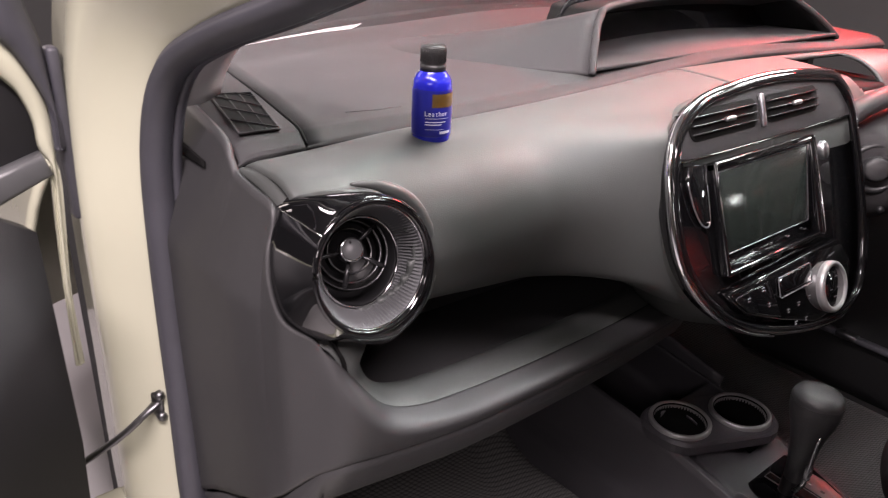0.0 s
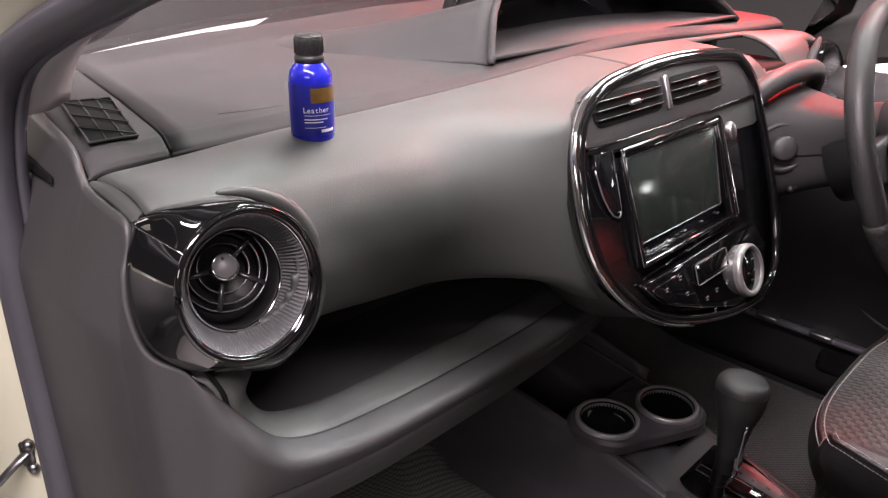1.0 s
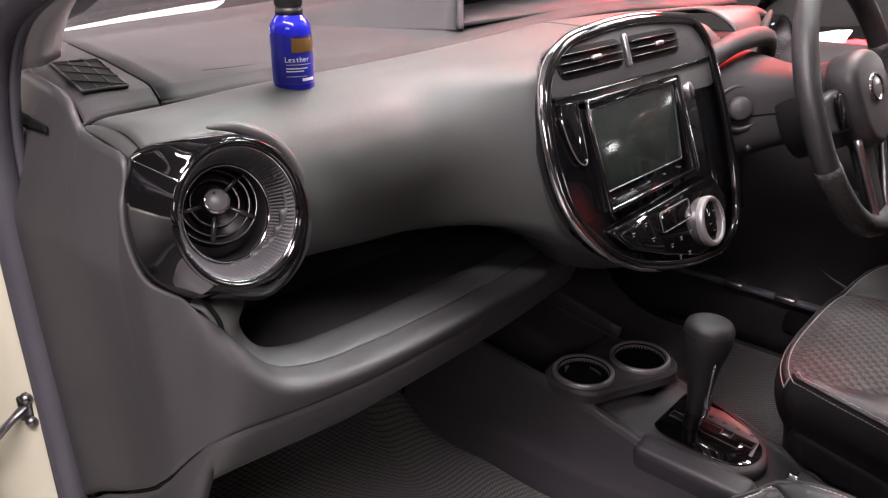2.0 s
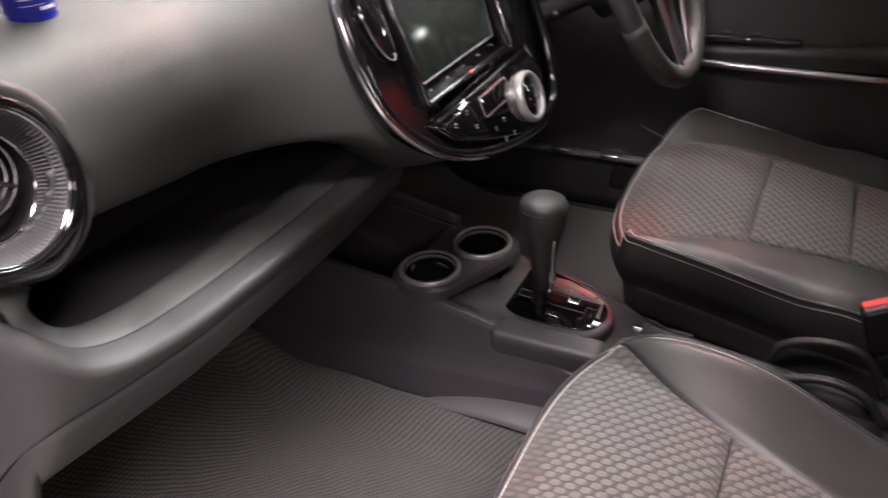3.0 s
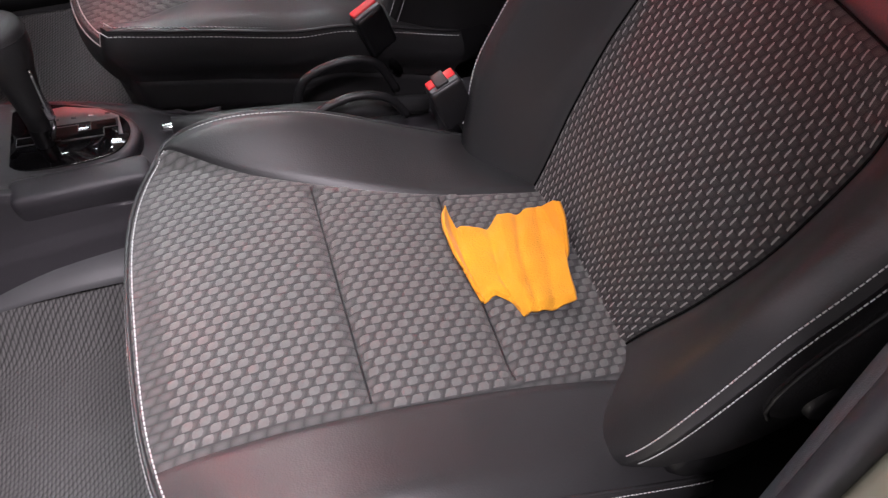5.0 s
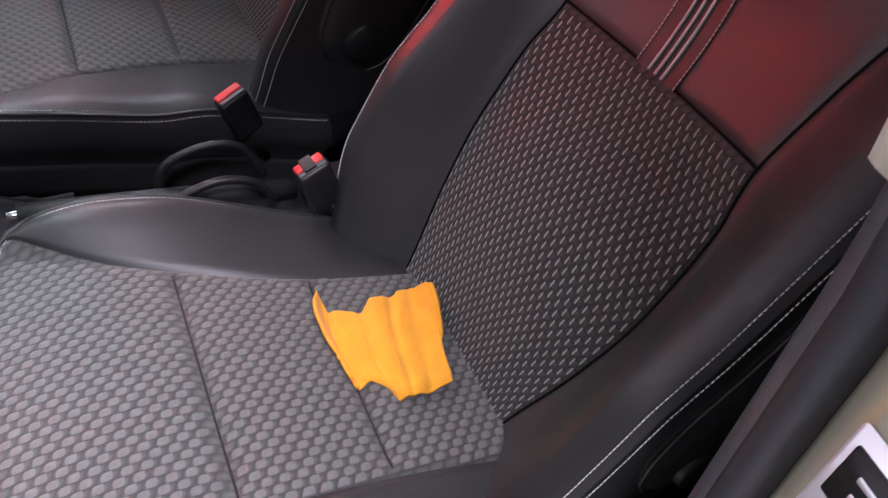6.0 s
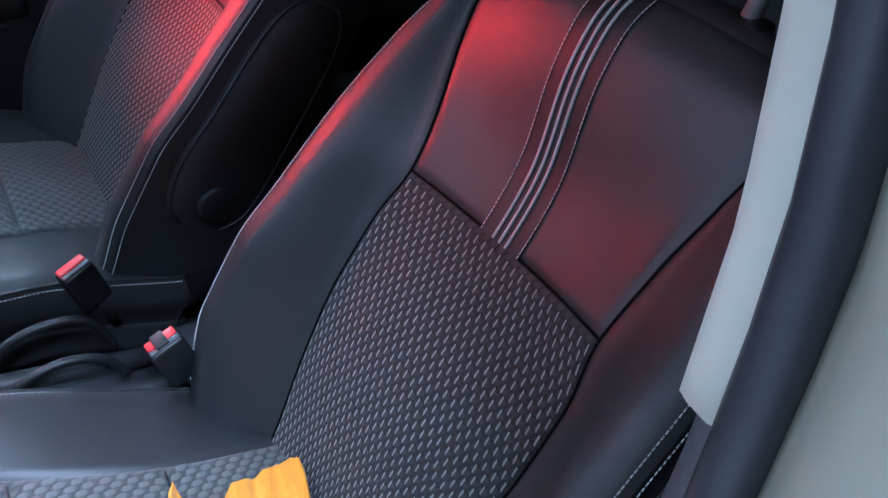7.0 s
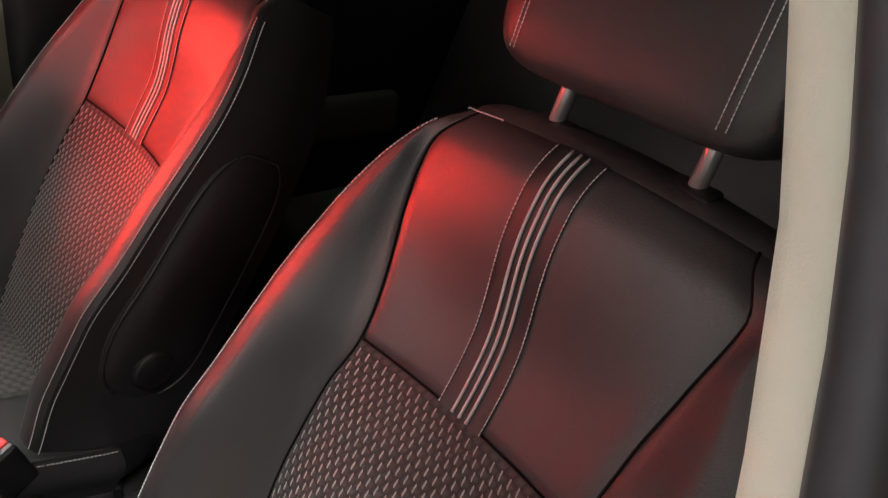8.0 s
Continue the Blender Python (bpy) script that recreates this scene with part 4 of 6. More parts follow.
def hood_outline(t, s=1.0, y=0.0, dz=0.0):
    pts = [(-0.118, 0.786, 1.036), (-0.095, 0.806, 1.072), (-0.066, 0.826, 1.098), (-0.02, 0.838, 1.112), (0.2, 0.850, 1.120), (0.42, 0.838, 1.110), (0.48, 0.82, 1.090), (0.53, 0.80, 1.06), (0.56, 0.788, 1.036)]
    c = catmull(pts, 41)
    p = c[round(t * 40)]
    return Vector((0.22 + (p.x - 0.22) * s, p.y + y, 1.036 + (p.z - 1.036) * s + dz))


def cowl_fn(u, v):
    p = hood_outline(u)
    return Vector((0.22 + (p.x - 0.22) * (1 + 0.75 * v), p.y + 0.36 * v, 1.0355 + (p.z - 1.036) * (1 - v) ** 1.7 - 0.004 * v))


solid(part("cowl", grid(cowl_fn, 40, 20), M_DASH, hood), 0.004)
part("rim", tube([hood_outline(k / 40, 0.995, -0.001) for k in range(41)], 0.005, 8), M_DASH, hood)
# shade under the hood is painted in with the near-black
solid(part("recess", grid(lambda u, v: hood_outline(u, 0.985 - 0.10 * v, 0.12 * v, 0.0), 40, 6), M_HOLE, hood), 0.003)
part("display", slab([(-0.10, 0.0), (0.54, 0.0), (0.46, 0.075), (-0.03, 0.075)], 0.006, Matrix.Translation((0.0, 0.905, 1.036)) @ Euler((radians(80), 0, 0)).to_matrix().to_4x4(), 0.001), M_TINT, hood)
part("display_floor", rbox(0.66, 0.14, 0.006, Matrix.Translation((0.22, 0.855, 1.042)), 0.002), M_DASH, hood)
lab = part("notice", slab(rrect(0.024, 0.024, 0.001), 0.0006, Matrix.Translation((-0.058, 0.868, 1.068)) @ Euler((radians(78), 0, 0)).to_matrix().to_4x4(), 0), M_INK, hood)
part("notice_face", slab(rrect(0.022, 0.022, 0.001), 0.0006, Matrix.Translation((-0.058, 0.8672, 1.068)) @ Euler((radians(78), 0, 0)).to_matrix().to_4x4(), 0), M_DARK, lab)
part("notice_bar", slab(rrect(0.006, 0.010, 0.001), 0.0006, Matrix.Translation((-0.064, 0.8664, 1.066)) @ Euler((radians(78), 0, 0)).to_matrix().to_4x4(), 0), M_INK, lab)

# ---- centre stack ----
# a plane that leans: y = 0.592 + 0.371 (z - 0.97)
STACK = Matrix.Translation((0.0, 0.592, 0.97)) @ Matrix(((1, 0, 0, 0), (0, 0.348, -0.9375, 0), (0, 0.9375, 0.348, 0), (0, 0, 0, 1)))
# local x to the right, y up the face, z out towards the cabin
stack = thing("centre_stack", "gloss black centre stack with a bright chrome edge", "centre stack", (0.015, 0.58, 0.80))
BEZ = [(-0.097, 0.081), (-0.150, 0.067), (-0.182, 0.044), (-0.199, 0.012), (-0.206, -0.022), (-0.208, -0.058), (-0.200, -0.103), (-0.174, -0.146), (-0.125, -0.188), (-0.05, -0.222), (0.05, -0.248), (0.14, -0.256), (0.205, -0.232), (0.232, -0.17), (0.242, -0.08), (0.239, -0.005), (0.230, 0.036), (0.207, 0.062), (0.172, 0.077), (0.03, 0.088)]
bez_c = [(p.x, p.y) for p in catmull([(a, b, 0) for a, b in BEZ], 90, closed=True)]
BCX, BCY = 0.015, -0.085


def bez_in(s):
    return [(BCX + (x - BCX) * s, BCY + (y - BCY) * s) for x, y in bez_c]


part("housing", slab(bez_in(0.965), 0.085, STACK @ pose(0, 0, -0.094), 0.004, 3), M_PAD, stack, "satin dark grey side of the stack")
part("face_plate", slab(bez_in(0.985), 0.012, STACK @ pose(0, 0, -0.020), 0.002, 2), M_PIANO, stack)


def bez_run(s, z, lo, hi):
    o_ = bez_in(s)
    return [STACK @ Vector((*o_[i % 90], z)) for i in range(lo, hi)]


# the chrome runs up the near side, over the top and down a little on the far side
part("chrome_edge", tube(bez_run(1.0, -0.002, 68, 90 + 42), 0.0046, 8), M_CHROME, stack, "bright chrome edge strip")
part("dark_rim", tube(bez_run(0.968, -0.002, 0, 90), 0.0065, 8, closed=True), M_PIANO, stack)
part("inner_rim", tube(bez_run(0.928, -0.004, 90, 90 + 36), 0.0022, 8), M_CHROME, stack)
# upper vents: satin surround, two rounded pockets with slats and tabs
sur_o = [(p.x, p.y) for p in catmull([(-0.176, 0.014, 0), (-0.170, 0.044, 0), (-0.148, 0.062, 0), (-0.09, 0.0745, 0), (0.03, 0.080, 0), (0.165, 0.070, 0), (0.195, 0.056, 0), (0.214, 0.034, 0), (0.220, 0.011, 0), (0.02, 0.0125, 0)], 60, closed=True)]
part("vent_surround", slab(sur_o, 0.009, STACK @ pose(0, 0, -0.010), 0.002), M_DASH, stack)
for x0, x1, r0, r1 in ((-0.157, -0.017, 0.016, 0.004), (0.002, 0.133, 0.004, 0.016)):
    w, cx = x1 - x0, (x0 + x1) / 2
    # flat near-black slab, so the pocket's shade is only its colour
    pocket = part("vent_pocket", slab(rrect(w, 0.034, 0.012, cx=cx, cy=0.0480), 0.0016, STACK @ pose(0, 0, -0.0012), 0.0004), M_HOLE, stack)
    for k in range(3):
        part("slat", rbox(w - 0.008, 0.0016, 0.006, STACK @ Matrix.Translation((cx, 0.0480 - 0.0095 + 0.0095 * k, 0.0015)), 0.0006), M_FIN, pocket)
    part("tab", rbox(0.018, 0.006, 0.007, STACK @ Matrix.Translation((cx + 0.004, 0.0480, 0.005)), 0.0025), M_SILVER, pocket)
part("vent_divider", rbox(0.0075, 0.040, 0.006, STACK @ Matrix.Translation((-0.0075, 0.0485, 0.002)), 0.002), M_SILVER, stack)
part("band_edge", tube([STACK @ Vector((x, 0.0125 - 0.001 * math.cos(9 * x), 0.0)) for x in (-0.174, -0.10, 0.0, 0.10, 0.18, 0.218)], 0.0014, 6), M_PIANO, stack)
# head unit: a flat frame round a face that leans back towards its foot
UX0, UX1, UY0, UY1 = -0.126, 0.104, -0.1305, 0.004
unit = part("head_unit", merged(*[rbox(w, h, 0.014, STACK @ Matrix.Translation((x, y, -0.001)), 0.003) for w, h, x, y in (
    (UX1 - UX0, 0.012, (UX0 + UX1) / 2, UY1 - 0.006), (UX1 - UX0, 0.006, (UX0 + UX1) / 2, UY0 + 0.003), (0.006, UY1 - UY0, UX0 + 0.003, (UY0 + UY1) / 2), (0.010, UY1 - UY0, UX1 - 0.005, (UY0 + UY1) / 2))]), M_PIANO, stack, "touch screen unit, switched off")
part("unit_frame", tube([STACK @ Vector((x, y, 0.006)) for x, y in ((UX0 + 0.002, UY0 + 0.05), (UX0 + 0.001, UY1 - 0.008), (UX0 + 0.004, UY1 - 0.002), (UX1 - 0.006, UY1 - 0.001), (UX1, UY1 - 0.006), (UX1 + 0.0015, UY0 + 0.004), (UX1 - 0.004, UY0))], 0.0011, 6), M_CHROME, unit)
FACE = STACK @ Matrix.Translation((0, UY1 - 0.010, 0.0045)) @ Euler((radians(5.2), 0, 0)).to_matrix().to_4x4()
part("unit_face", slab([(UX0 + 0.005, -0.119), (UX1 - 0.009, -0.119), (UX1 - 0.009, 0.0), (UX0 + 0.005, 0.0)], 0.001, FACE @ pose(0, 0, -0.003), 0.0003), M_PIANO, unit)
part("display", slab(rrect(0.200, 0.097, 0.002, cx=-0.016, cy=-0.052), 0.0012, FACE @ pose(0, 0, -0.0018), 0.0003), M_SCREEN, unit, "dark blank display glass")
part("display_rim", tube([FACE @ Vector((x, y, -0.0008)) for x, y in rrect(0.204, 0.100, 0.003, cx=-0.016, cy=-0.052)], 0.0008, 6, closed=True), M_SILVER, unit)
for k in range(5):
    part("touch_key", rbox(0.006, 0.0016, 0.001, FACE @ Matrix.Translation((-0.095 + 0.043 * k, -0.1125, -0.0012)), 0.0003), M_GREY, unit)
# gloss side cheek with a bright edge, and the rocker on the far side
part("cheek", slab([(-0.166, 0.007), (-0.133, 0.005), (-0.137, -0.062), (-0.152, -0.062), (-0.163, -0.045), (-0.170, -0.020)], 0.006, STACK @ pose(0, 0, -0.007), 0.002), M_PIANO, stack)
part("cheek_edge", tube([STACK @ Vector(p) for p in catmull([(-0.170, -0.010, -0.002), (-0.165, -0.040, -0.002), (-0.154, -0.062, -0.002), (-0.139, -0.063, -0.002), (-0.135, -0.020, -0.002)], 16)], 0.0009, 6), M_SILVER, stack)
part("side_switch", lathe([(0, 0.003), (0.006, 0.0025), (0.008, 0.000), (0.008, -0.008)], STACK @ Matrix.Translation((0.1405, -0.0235, 0.0)) @ Matrix.Diagonal((1, 1.6, 1, 1)), 24), M_SILVER, stack)
# heater panel with dial
hp = part("heater_panel", slab([(-0.128, -0.150), (-0.04, -0.148), (0.06, -0.146), (0.145, -0.146), (0.175, -0.185), (0.150, -0.240), (0.06, -0.240), (-0.02, -0.214), (-0.10, -0.182)], 0.012, STACK @ pose(0, 0, -0.009), 0.003), M_PIANO, stack)
part("key_plate", slab([(-0.120, -0.1575), (-0.045, -0.1555), (-0.026, -0.207), (-0.050, -0.199), (-0.098, -0.180)], 0.004, STACK @ pose(0, 0, 0.0025), 0.0015), M_PIANO, hp)
part("lcd", slab(rrect(0.078, 0.023, 0.003, cx=0.018, cy=-0.1715), 0.003, STACK @ pose(0, 0, 0.0025), 0.0008), M_PIANO, hp)
part("lcd_frame", tube([STACK @ Vector((x, y, 0.0052)) for x, y in rrect(0.081, 0.026, 0.004, cx=0.018, cy=-0.1715)], 0.0008, 6, closed=True), M_GREY, hp)
for k, (x, y) in enumerate(((-0.094, -0.166), (-0.062, -0.162), (-0.052, -0.184), (-0.004, -0.206), (0.022, -0.204), (0.050, -0.203), (0.036, -0.228), (0.010, -0.226))):
    s = part("symbol", rbox(0.0065, 0.0016, 0.0006, STACK @ Matrix.Translation((x, y + 0.0018, 0.0072 if x < -0.04 else 0.0036)), 0.0002), M_GREY, hp)
    part("symbol", rbox(0.0045, 0.0016, 0.0006, STACK @ Matrix.Translation((x - 0.0008, y - 0.0014, 0.0072 if x < -0.04 else 0.0036)), 0.0002), M_GREY, hp)
DIAL = STACK @ Matrix.Translation((0.1035, -0.203, 0.004))
dial = part("dial", lathe([(0.0345, -0.004), (0.0352, 0.003), (0.0346, 0.0070), (0.0320, 0.0095), (0.0288, 0.0088), (0.0275, 0.005)], DIAL, 48), M_RING, hp, "satin silver rotary dial")
part("dial_face", lathe([(0, 0.0072), (0.0265, 0.0068), (0.0280, 0.005), (0.0280, 0.000)], DIAL, 40), M_PIANO, dial)
for x, y in ((-0.008, 0.012), (0.006, 0.013), (-0.010, -0.002), (0.009, -0.003), (-0.002, -0.013)):
    part("dial_mark", rbox(0.006, 0.0014, 0.0006, DIAL @ Matrix.Translation((x, y, 0.0074)), 0.0002), M_GREY, dial)

# ---- driver's side: column, wheel ----
column = thing("steering_column", "dark plastic steering column shroud with a starter switch", "steering column", (0.355, 0.52, 0.86))


def shroud_fn(u, v):
    """Rounded-square sections that shrink from the dash towards the wheel."""
    a = TAU * u
    w, h = 0.125 - 0.060 * smooth01(v * 1.2), 0.100 - 0.045 * smooth01(v * 1.2)
    c, sn = math.cos(a), math.sin(a)
    return Vector((0.362 + w * math.copysign(abs(c) ** 0.55, c), 0.665 - 0.215 * v, 0.868 + 0.045 * v + h * math.copysign(abs(sn) ** 0.55, sn)))


part("shroud", grid(shroud_fn, 48, 16, closeu=True), M_DASH, column)
part("shroud_seam", tube([shroud_fn(0.5, k / 12) + Vector((-0.0004, 0, 0)) for k in range(13)], 0.0011, 5), M_HOLE, column)
part("cluster_hood", tube(catmull([(0.205, 0.645, 0.875), (0.212, 0.62, 0.945), (0.27, 0.60, 0.985), (0.36, 0.595, 0.995), (0.45, 0.60, 0.985), (0.51, 0.62, 0.945), (0.52, 0.645, 0.875)], 30), 0.016, 10), M_LOWER, column)
BM = look((0.279, 0.566, 0.902), (-0.25, 0.20, 1.00)) @ pose(0, 0, 0, 180)
part("switch_ring", lathe([(0.040, -0.03), (0.038, 0.004), (0.032, 0.008), (0.027, 0.003), (0.025, -0.01)], BM, 32), M_DARK, column)
part("starter_button", lathe([(0, 0.020), (0.014, 0.0195), (0.0175, 0.017), (0.0185, 0.010), (0.0185, -0.02)], BM, 28), M_LOWER, column)
part("key_switch", lathe([(0, 0.006), (0.005, 0.005), (0.006, -0.01)], look((0.288, 0.545, 0.842), (-0.25, 0.20, 0.90)) @ pose(0, 0, 0, 180), 16), M_DARK, column)

lower_r = part("driver_lower_panel", grid(lambda u, v: Vector((0.22 + 0.48 * u, 0.66 + 0.06 * v, 0.62 + 0.26 * v)), 6, 6), M_LOWER, dash)
solid(lower_r, 0.01)
wheel = thing("steering_wheel", "black leather three-spoke steering wheel with silver trim", "steering wheel", (0.358, 0.43, 0.92))
WM = Matrix.Translation((0.358, 0.425, 0.922)) @ Euler((radians(90 - 22), 0, 0)).to_matrix().to_4x4()
# local: x right, y up the wheel, z towards the driver
rim_pts = [WM @ Vector((0.186 * math.cos(2 * math.pi * k / 64), 0.186 * math.sin(2 * math.pi * k / 64), 0)) for k in range(64)]
part("rim", tube(rim_pts, 0.0165, 12, closed=True), M_LEATHER, wheel)
for a0 in (-20, 200):
    part("rim_grip", tube([WM @ Vector((0.186 * math.cos(radians(a0 + k * 3.4)), 0.186 * math.sin(radians(a0 + k * 3.4)), 0)) for k in range(13)], 0.0176, 12), mat("perforated_leather", (0.03, 0.03, 0.03), 0.55, grain=1.0, scale=260), wheel)
hub_o = [(p.x, p.y) for p in catmull([(-0.075, 0.035, 0), (-0.05, 0.062, 0), (0, 0.070, 0), (0.05, 0.062, 0), (0.075, 0.035, 0), (0.07, -0.015, 0), (0.045, -0.058, 0), (0, -0.072, 0), (-0.045, -0.058, 0), (-0.07, -0.015, 0)], 40, closed=True)]
part("airbag_cover", slab(hub_o, 0.040, WM @ pose(0, 0, -0.012), 0.014, 4), M_LOWER, wheel)
for sgn in (-1, 1):
    sp = part("spoke", slab([(sgn * 0.06, 0.03), (sgn * 0.178, 0.022), (sgn * 0.180, -0.022), (sgn * 0.06, -0.035)], 0.018, WM @ pose(0, 0, -0.012), 0.006, 3), M_DARK, wheel)
    part("switch_pad", slab(rrect(0.034, 0.050, 0.012, cx=sgn * 0.100, cy=-0.002), 0.008, WM @ pose(0, 0, 0.006), 0.002), M_PIANO, sp)
part("lower_spoke", slab([(-0.03, -0.06), (0.03, -0.06), (0.028, -0.178), (-0.028, -0.178)], 0.016, WM @ pose(0, 0, -0.014), 0.006, 3), M_DARK, wheel)
part("spoke_trim", tube([WM @ Vector(p) for p in catmull([(-0.06, -0.05, 0.008), (-0.05, -0.10, 0.006), (-0.035, -0.15, 0.003), (-0.032, -0.172, 0.002)], 12)], 0.006, 8), M_SILVER, wheel)
part("spoke_trim", tube([WM @ Vector(p) for p in catmull([(0.06, -0.05, 0.008), (0.05, -0.10, 0.006), (0.035, -0.15, 0.003), (0.032, -0.172, 0.002)], 12)], 0.006, 8), M_SILVER, wheel)
part("badge", lathe([(0, 0.003), (0.018, 0.002), (0.021, 0.0), (0.021, -0.004)], WM @ Matrix.Translation((0, 0.012, 0.0285)) @ Matrix.Diagonal((1.2, 0.85, 1, 1)), 32), M_SILVER, wheel)
part("badge_ring", lathe([(0.020, 0.001), (0.022, 0.004), (0.0245, 0.001), (0.0245, -0.004)], WM @ Matrix.Translation((0, 0.012, 0.0285)) @ Matrix.Diagonal((1.2, 0.85, 1, 1)), 32), M_CHROME, wheel)
part("hub_back", lathe([(0.06, -0.012), (0.065, -0.03), (0.07, -0.09), (0, -0.1)], WM, 32), M_DARK, wheel)

# ---- centre console ----
console = thing("centre_console", "dark plastic centre console with two cup holders", "centre console", (0.02, 0.55, 0.30))
CSEC = [(0.30, 0.45, 0.072), (0.36, 0.482, 0.078), (0.42, 0.500, 0.082), (0.50, 0.512, 0.088), (0.56, 0.530, 0.094), (0.62, 0.545, 0.098), (0.70, 0.556, 0.100), (0.78, 0.566, 0.102), (0.90, 0.60, 0.104)]
CXC = 0.022


def plate_with_holes(outline, holes, thick, m, n=40):
    """A rounded plate pierced by round holes (x, y, radius)."""
    bm = bmesh.new()

    def loop(pts, z):
        vs = [bm.verts.new((x, y, z)) for x, y in pts]
        return vs, [bm.edges.new((vs[i], vs[(i + 1) % len(vs)])) for i in range(len(vs))]
    cxm = sum(p[0] for p in outline) / len(outline)
    cym = sum(p[1] for p in outline) / len(outline)
    shrunk = [(cxm + (x - cxm) * 0.955, cym + (y - cym) * 0.94) for x, y in outline]
    top, es = loop(shrunk, thick)
    mid, _ = loop(outline, thick - 0.005)
    low, _ = loop(outline, 0)
    for A, B in ((top, mid), (mid, low)):
        for i in range(len(A)):
            j = (i + 1) % len(A)
            bm.faces.new((A[i], A[j], B[j], B[i]))
    for hx, hy, hr in holes:
        _, he = loop([(hx + hr * math.cos(2 * math.pi * i / n), hy + hr * math.sin(2 * math.pi * i / n)) for i in range(n)], thick)
        es = es + he
    bmesh.ops.triangle_fill(bm, edges=es, use_beauty=True)
    bmesh.ops.delete(bm, geom=[f for f in bm.faces if any((f.calc_center_median().x - hx) ** 2 + (f.calc_center_median().y - hy) ** 2 < (0.985 * hr) ** 2 for hx, hy, hr in holes)], context="FACES")
    bmesh.ops.recalc_face_normals(bm, faces=bm.faces)
    bm.transform(m)
    return bm


def con_fn(u, v):
    y = 0.26 + 0.66 * v
    top = lin([(a, b) for a, b, c in CSEC], y)
    hw = lin([(a, c) for a, b, c in CSEC], y)
    # across: floor, up the side, crease, rounded shoulder, top, and down again
    prof = [(-1.22, 0.30), (-1.20, 0.38), (-1.16, 0.425), (-1.09, 0.442), (-1.05, 0.46), (-1.02, top - 0.03), (-0.99, top - 0.010), (-0.94, top - 0.001), (-0.86, top + 0.001), (-0.84, top - 0.002 - 0.085 * smooth01((y - 0.655) / 0.015))]
    prof = prof + [(-a, b) for a, b in reversed(prof)]
    i = u * (len(prof) - 1)
    k = min(int(i), len(prof) - 2)
    f = i - k
    a = prof[k][0] * (1 - f) + prof[k + 1][0] * f
    z = prof[k][1] * (1 - f) + prof[k + 1][1] * f
    return Vector((CXC + a * hw, y, min(z, top + 0.001)))


CUPS = [(-0.027, 0.618, 0.0), (0.064, 0.576, 0.0)]
solid(part("body", cut(grid(con_fn, 113, 132), lambda c: c.z > 0.5 and any((c.x - a) ** 2 + (c.y - b) ** 2 < 0.0445 ** 2 for a, b, _ in CUPS)), M_CONSOLE, console), 0.004)
# open tray ahead of the cups
solid(part("tray_wall", grid(lambda u, v: Vector((0.118 + 0.006 * v, 0.64 + 0.17 * u, 0.545 + (0.015 + 0.04 * u) * v)), 8, 3), M_CONSOLE, console), 0.006)
plate_o = [(p.x, p.y + 0.006) for p in catmull([(-0.076, 0.60, 0), (-0.070, 0.648, 0), (-0.03, 0.665, 0), (0.02, 0.648, 0), (0.07, 0.624, 0), (0.108, 0.60, 0), (0.118, 0.565, 0), (0.10, 0.528, 0), (0.065, 0.515, 0), (0.02, 0.532, 0), (-0.03, 0.556, 0), (-0.06, 0.57, 0)], 60, closed=True)]
part("cup_plate", plate_with_holes(plate_o, [(a, b, 0.0405) for a, b, _ in CUPS], 0.018, Matrix.Translation((0, 0, 0.5365))), M_CONSOLE, console, smooth=False)
for cx, cy, _ in CUPS:
    T = Matrix.Translation((cx, cy, 0.555))
    # well coloured near-black for the shade inside it, unlike the console plastic
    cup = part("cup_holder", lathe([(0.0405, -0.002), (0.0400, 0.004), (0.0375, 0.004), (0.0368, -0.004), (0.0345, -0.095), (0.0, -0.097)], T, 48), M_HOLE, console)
    part("ring", lathe([(0.0450, -0.0005), (0.0450, 0.0035), (0.0430, 0.0065), (0.0395, 0.0060), (0.0372, 0.0015), (0.0368, -0.004)], T, 56), M_RING, cup, "satin silver cup rim")
# raised surround of the selector gate
gate = thing("gear_selector", "automatic gear lever in a gloss black gate", "gear lever", (0.03, 0.44, 0.50))
gate_o = [(p.x, p.y) for p in catmull([(-0.034, 0.495, 0), (-0.012, 0.522, 0), (0.04, 0.532, 0), (0.090, 0.522, 0), (0.108, 0.492, 0), (0.098, 0.445, 0), (0.076, 0.398, 0), (0.046, 0.366, 0), (0.010, 0.360, 0), (-0.024, 0.380, 0), (-0.036, 0.430, 0)], 56, closed=True)]
GM = Matrix.Translation((0, 0.44, 0.500)) @ Euler((radians(3), 0, 0)).to_matrix().to_4x4() @ Matrix.Translation((0, -0.44, 0))
part("surround", slab(gate_o, 0.022, GM @ pose(0, 0, -0.016), 0.008, 4), M_CONSOLE, gate)
part("side_cheek", rbox(0.040, 0.158, 0.058, Matrix.Translation((-0.046, 0.432, 0.481)) @ Euler((radians(4), radians(-14), radians(4))).to_matrix().to_4x4(), 0.012, 4), M_CONSOLE, gate)
inner = [(0.028 + (x - 0.028) * 0.84, 0.445 + (y - 0.445) * 0.88) for x, y in gate_o]
part("gate_plate", slab(inner, 0.003, GM @ pose(0, 0, 0.0055), 0.001), M_PIANO, gate)
slot = [(0.018, 0.50), (0.032, 0.50), (0.032, 0.462), (0.042, 0.462), (0.042, 0.43), (0.030, 0.43), (0.030, 0.415), (0.045, 0.415), (0.045, 0.385), (0.030, 0.385), (0.030, 0.40), (0.016, 0.40), (0.016, 0.45), (0.018, 0.45)]
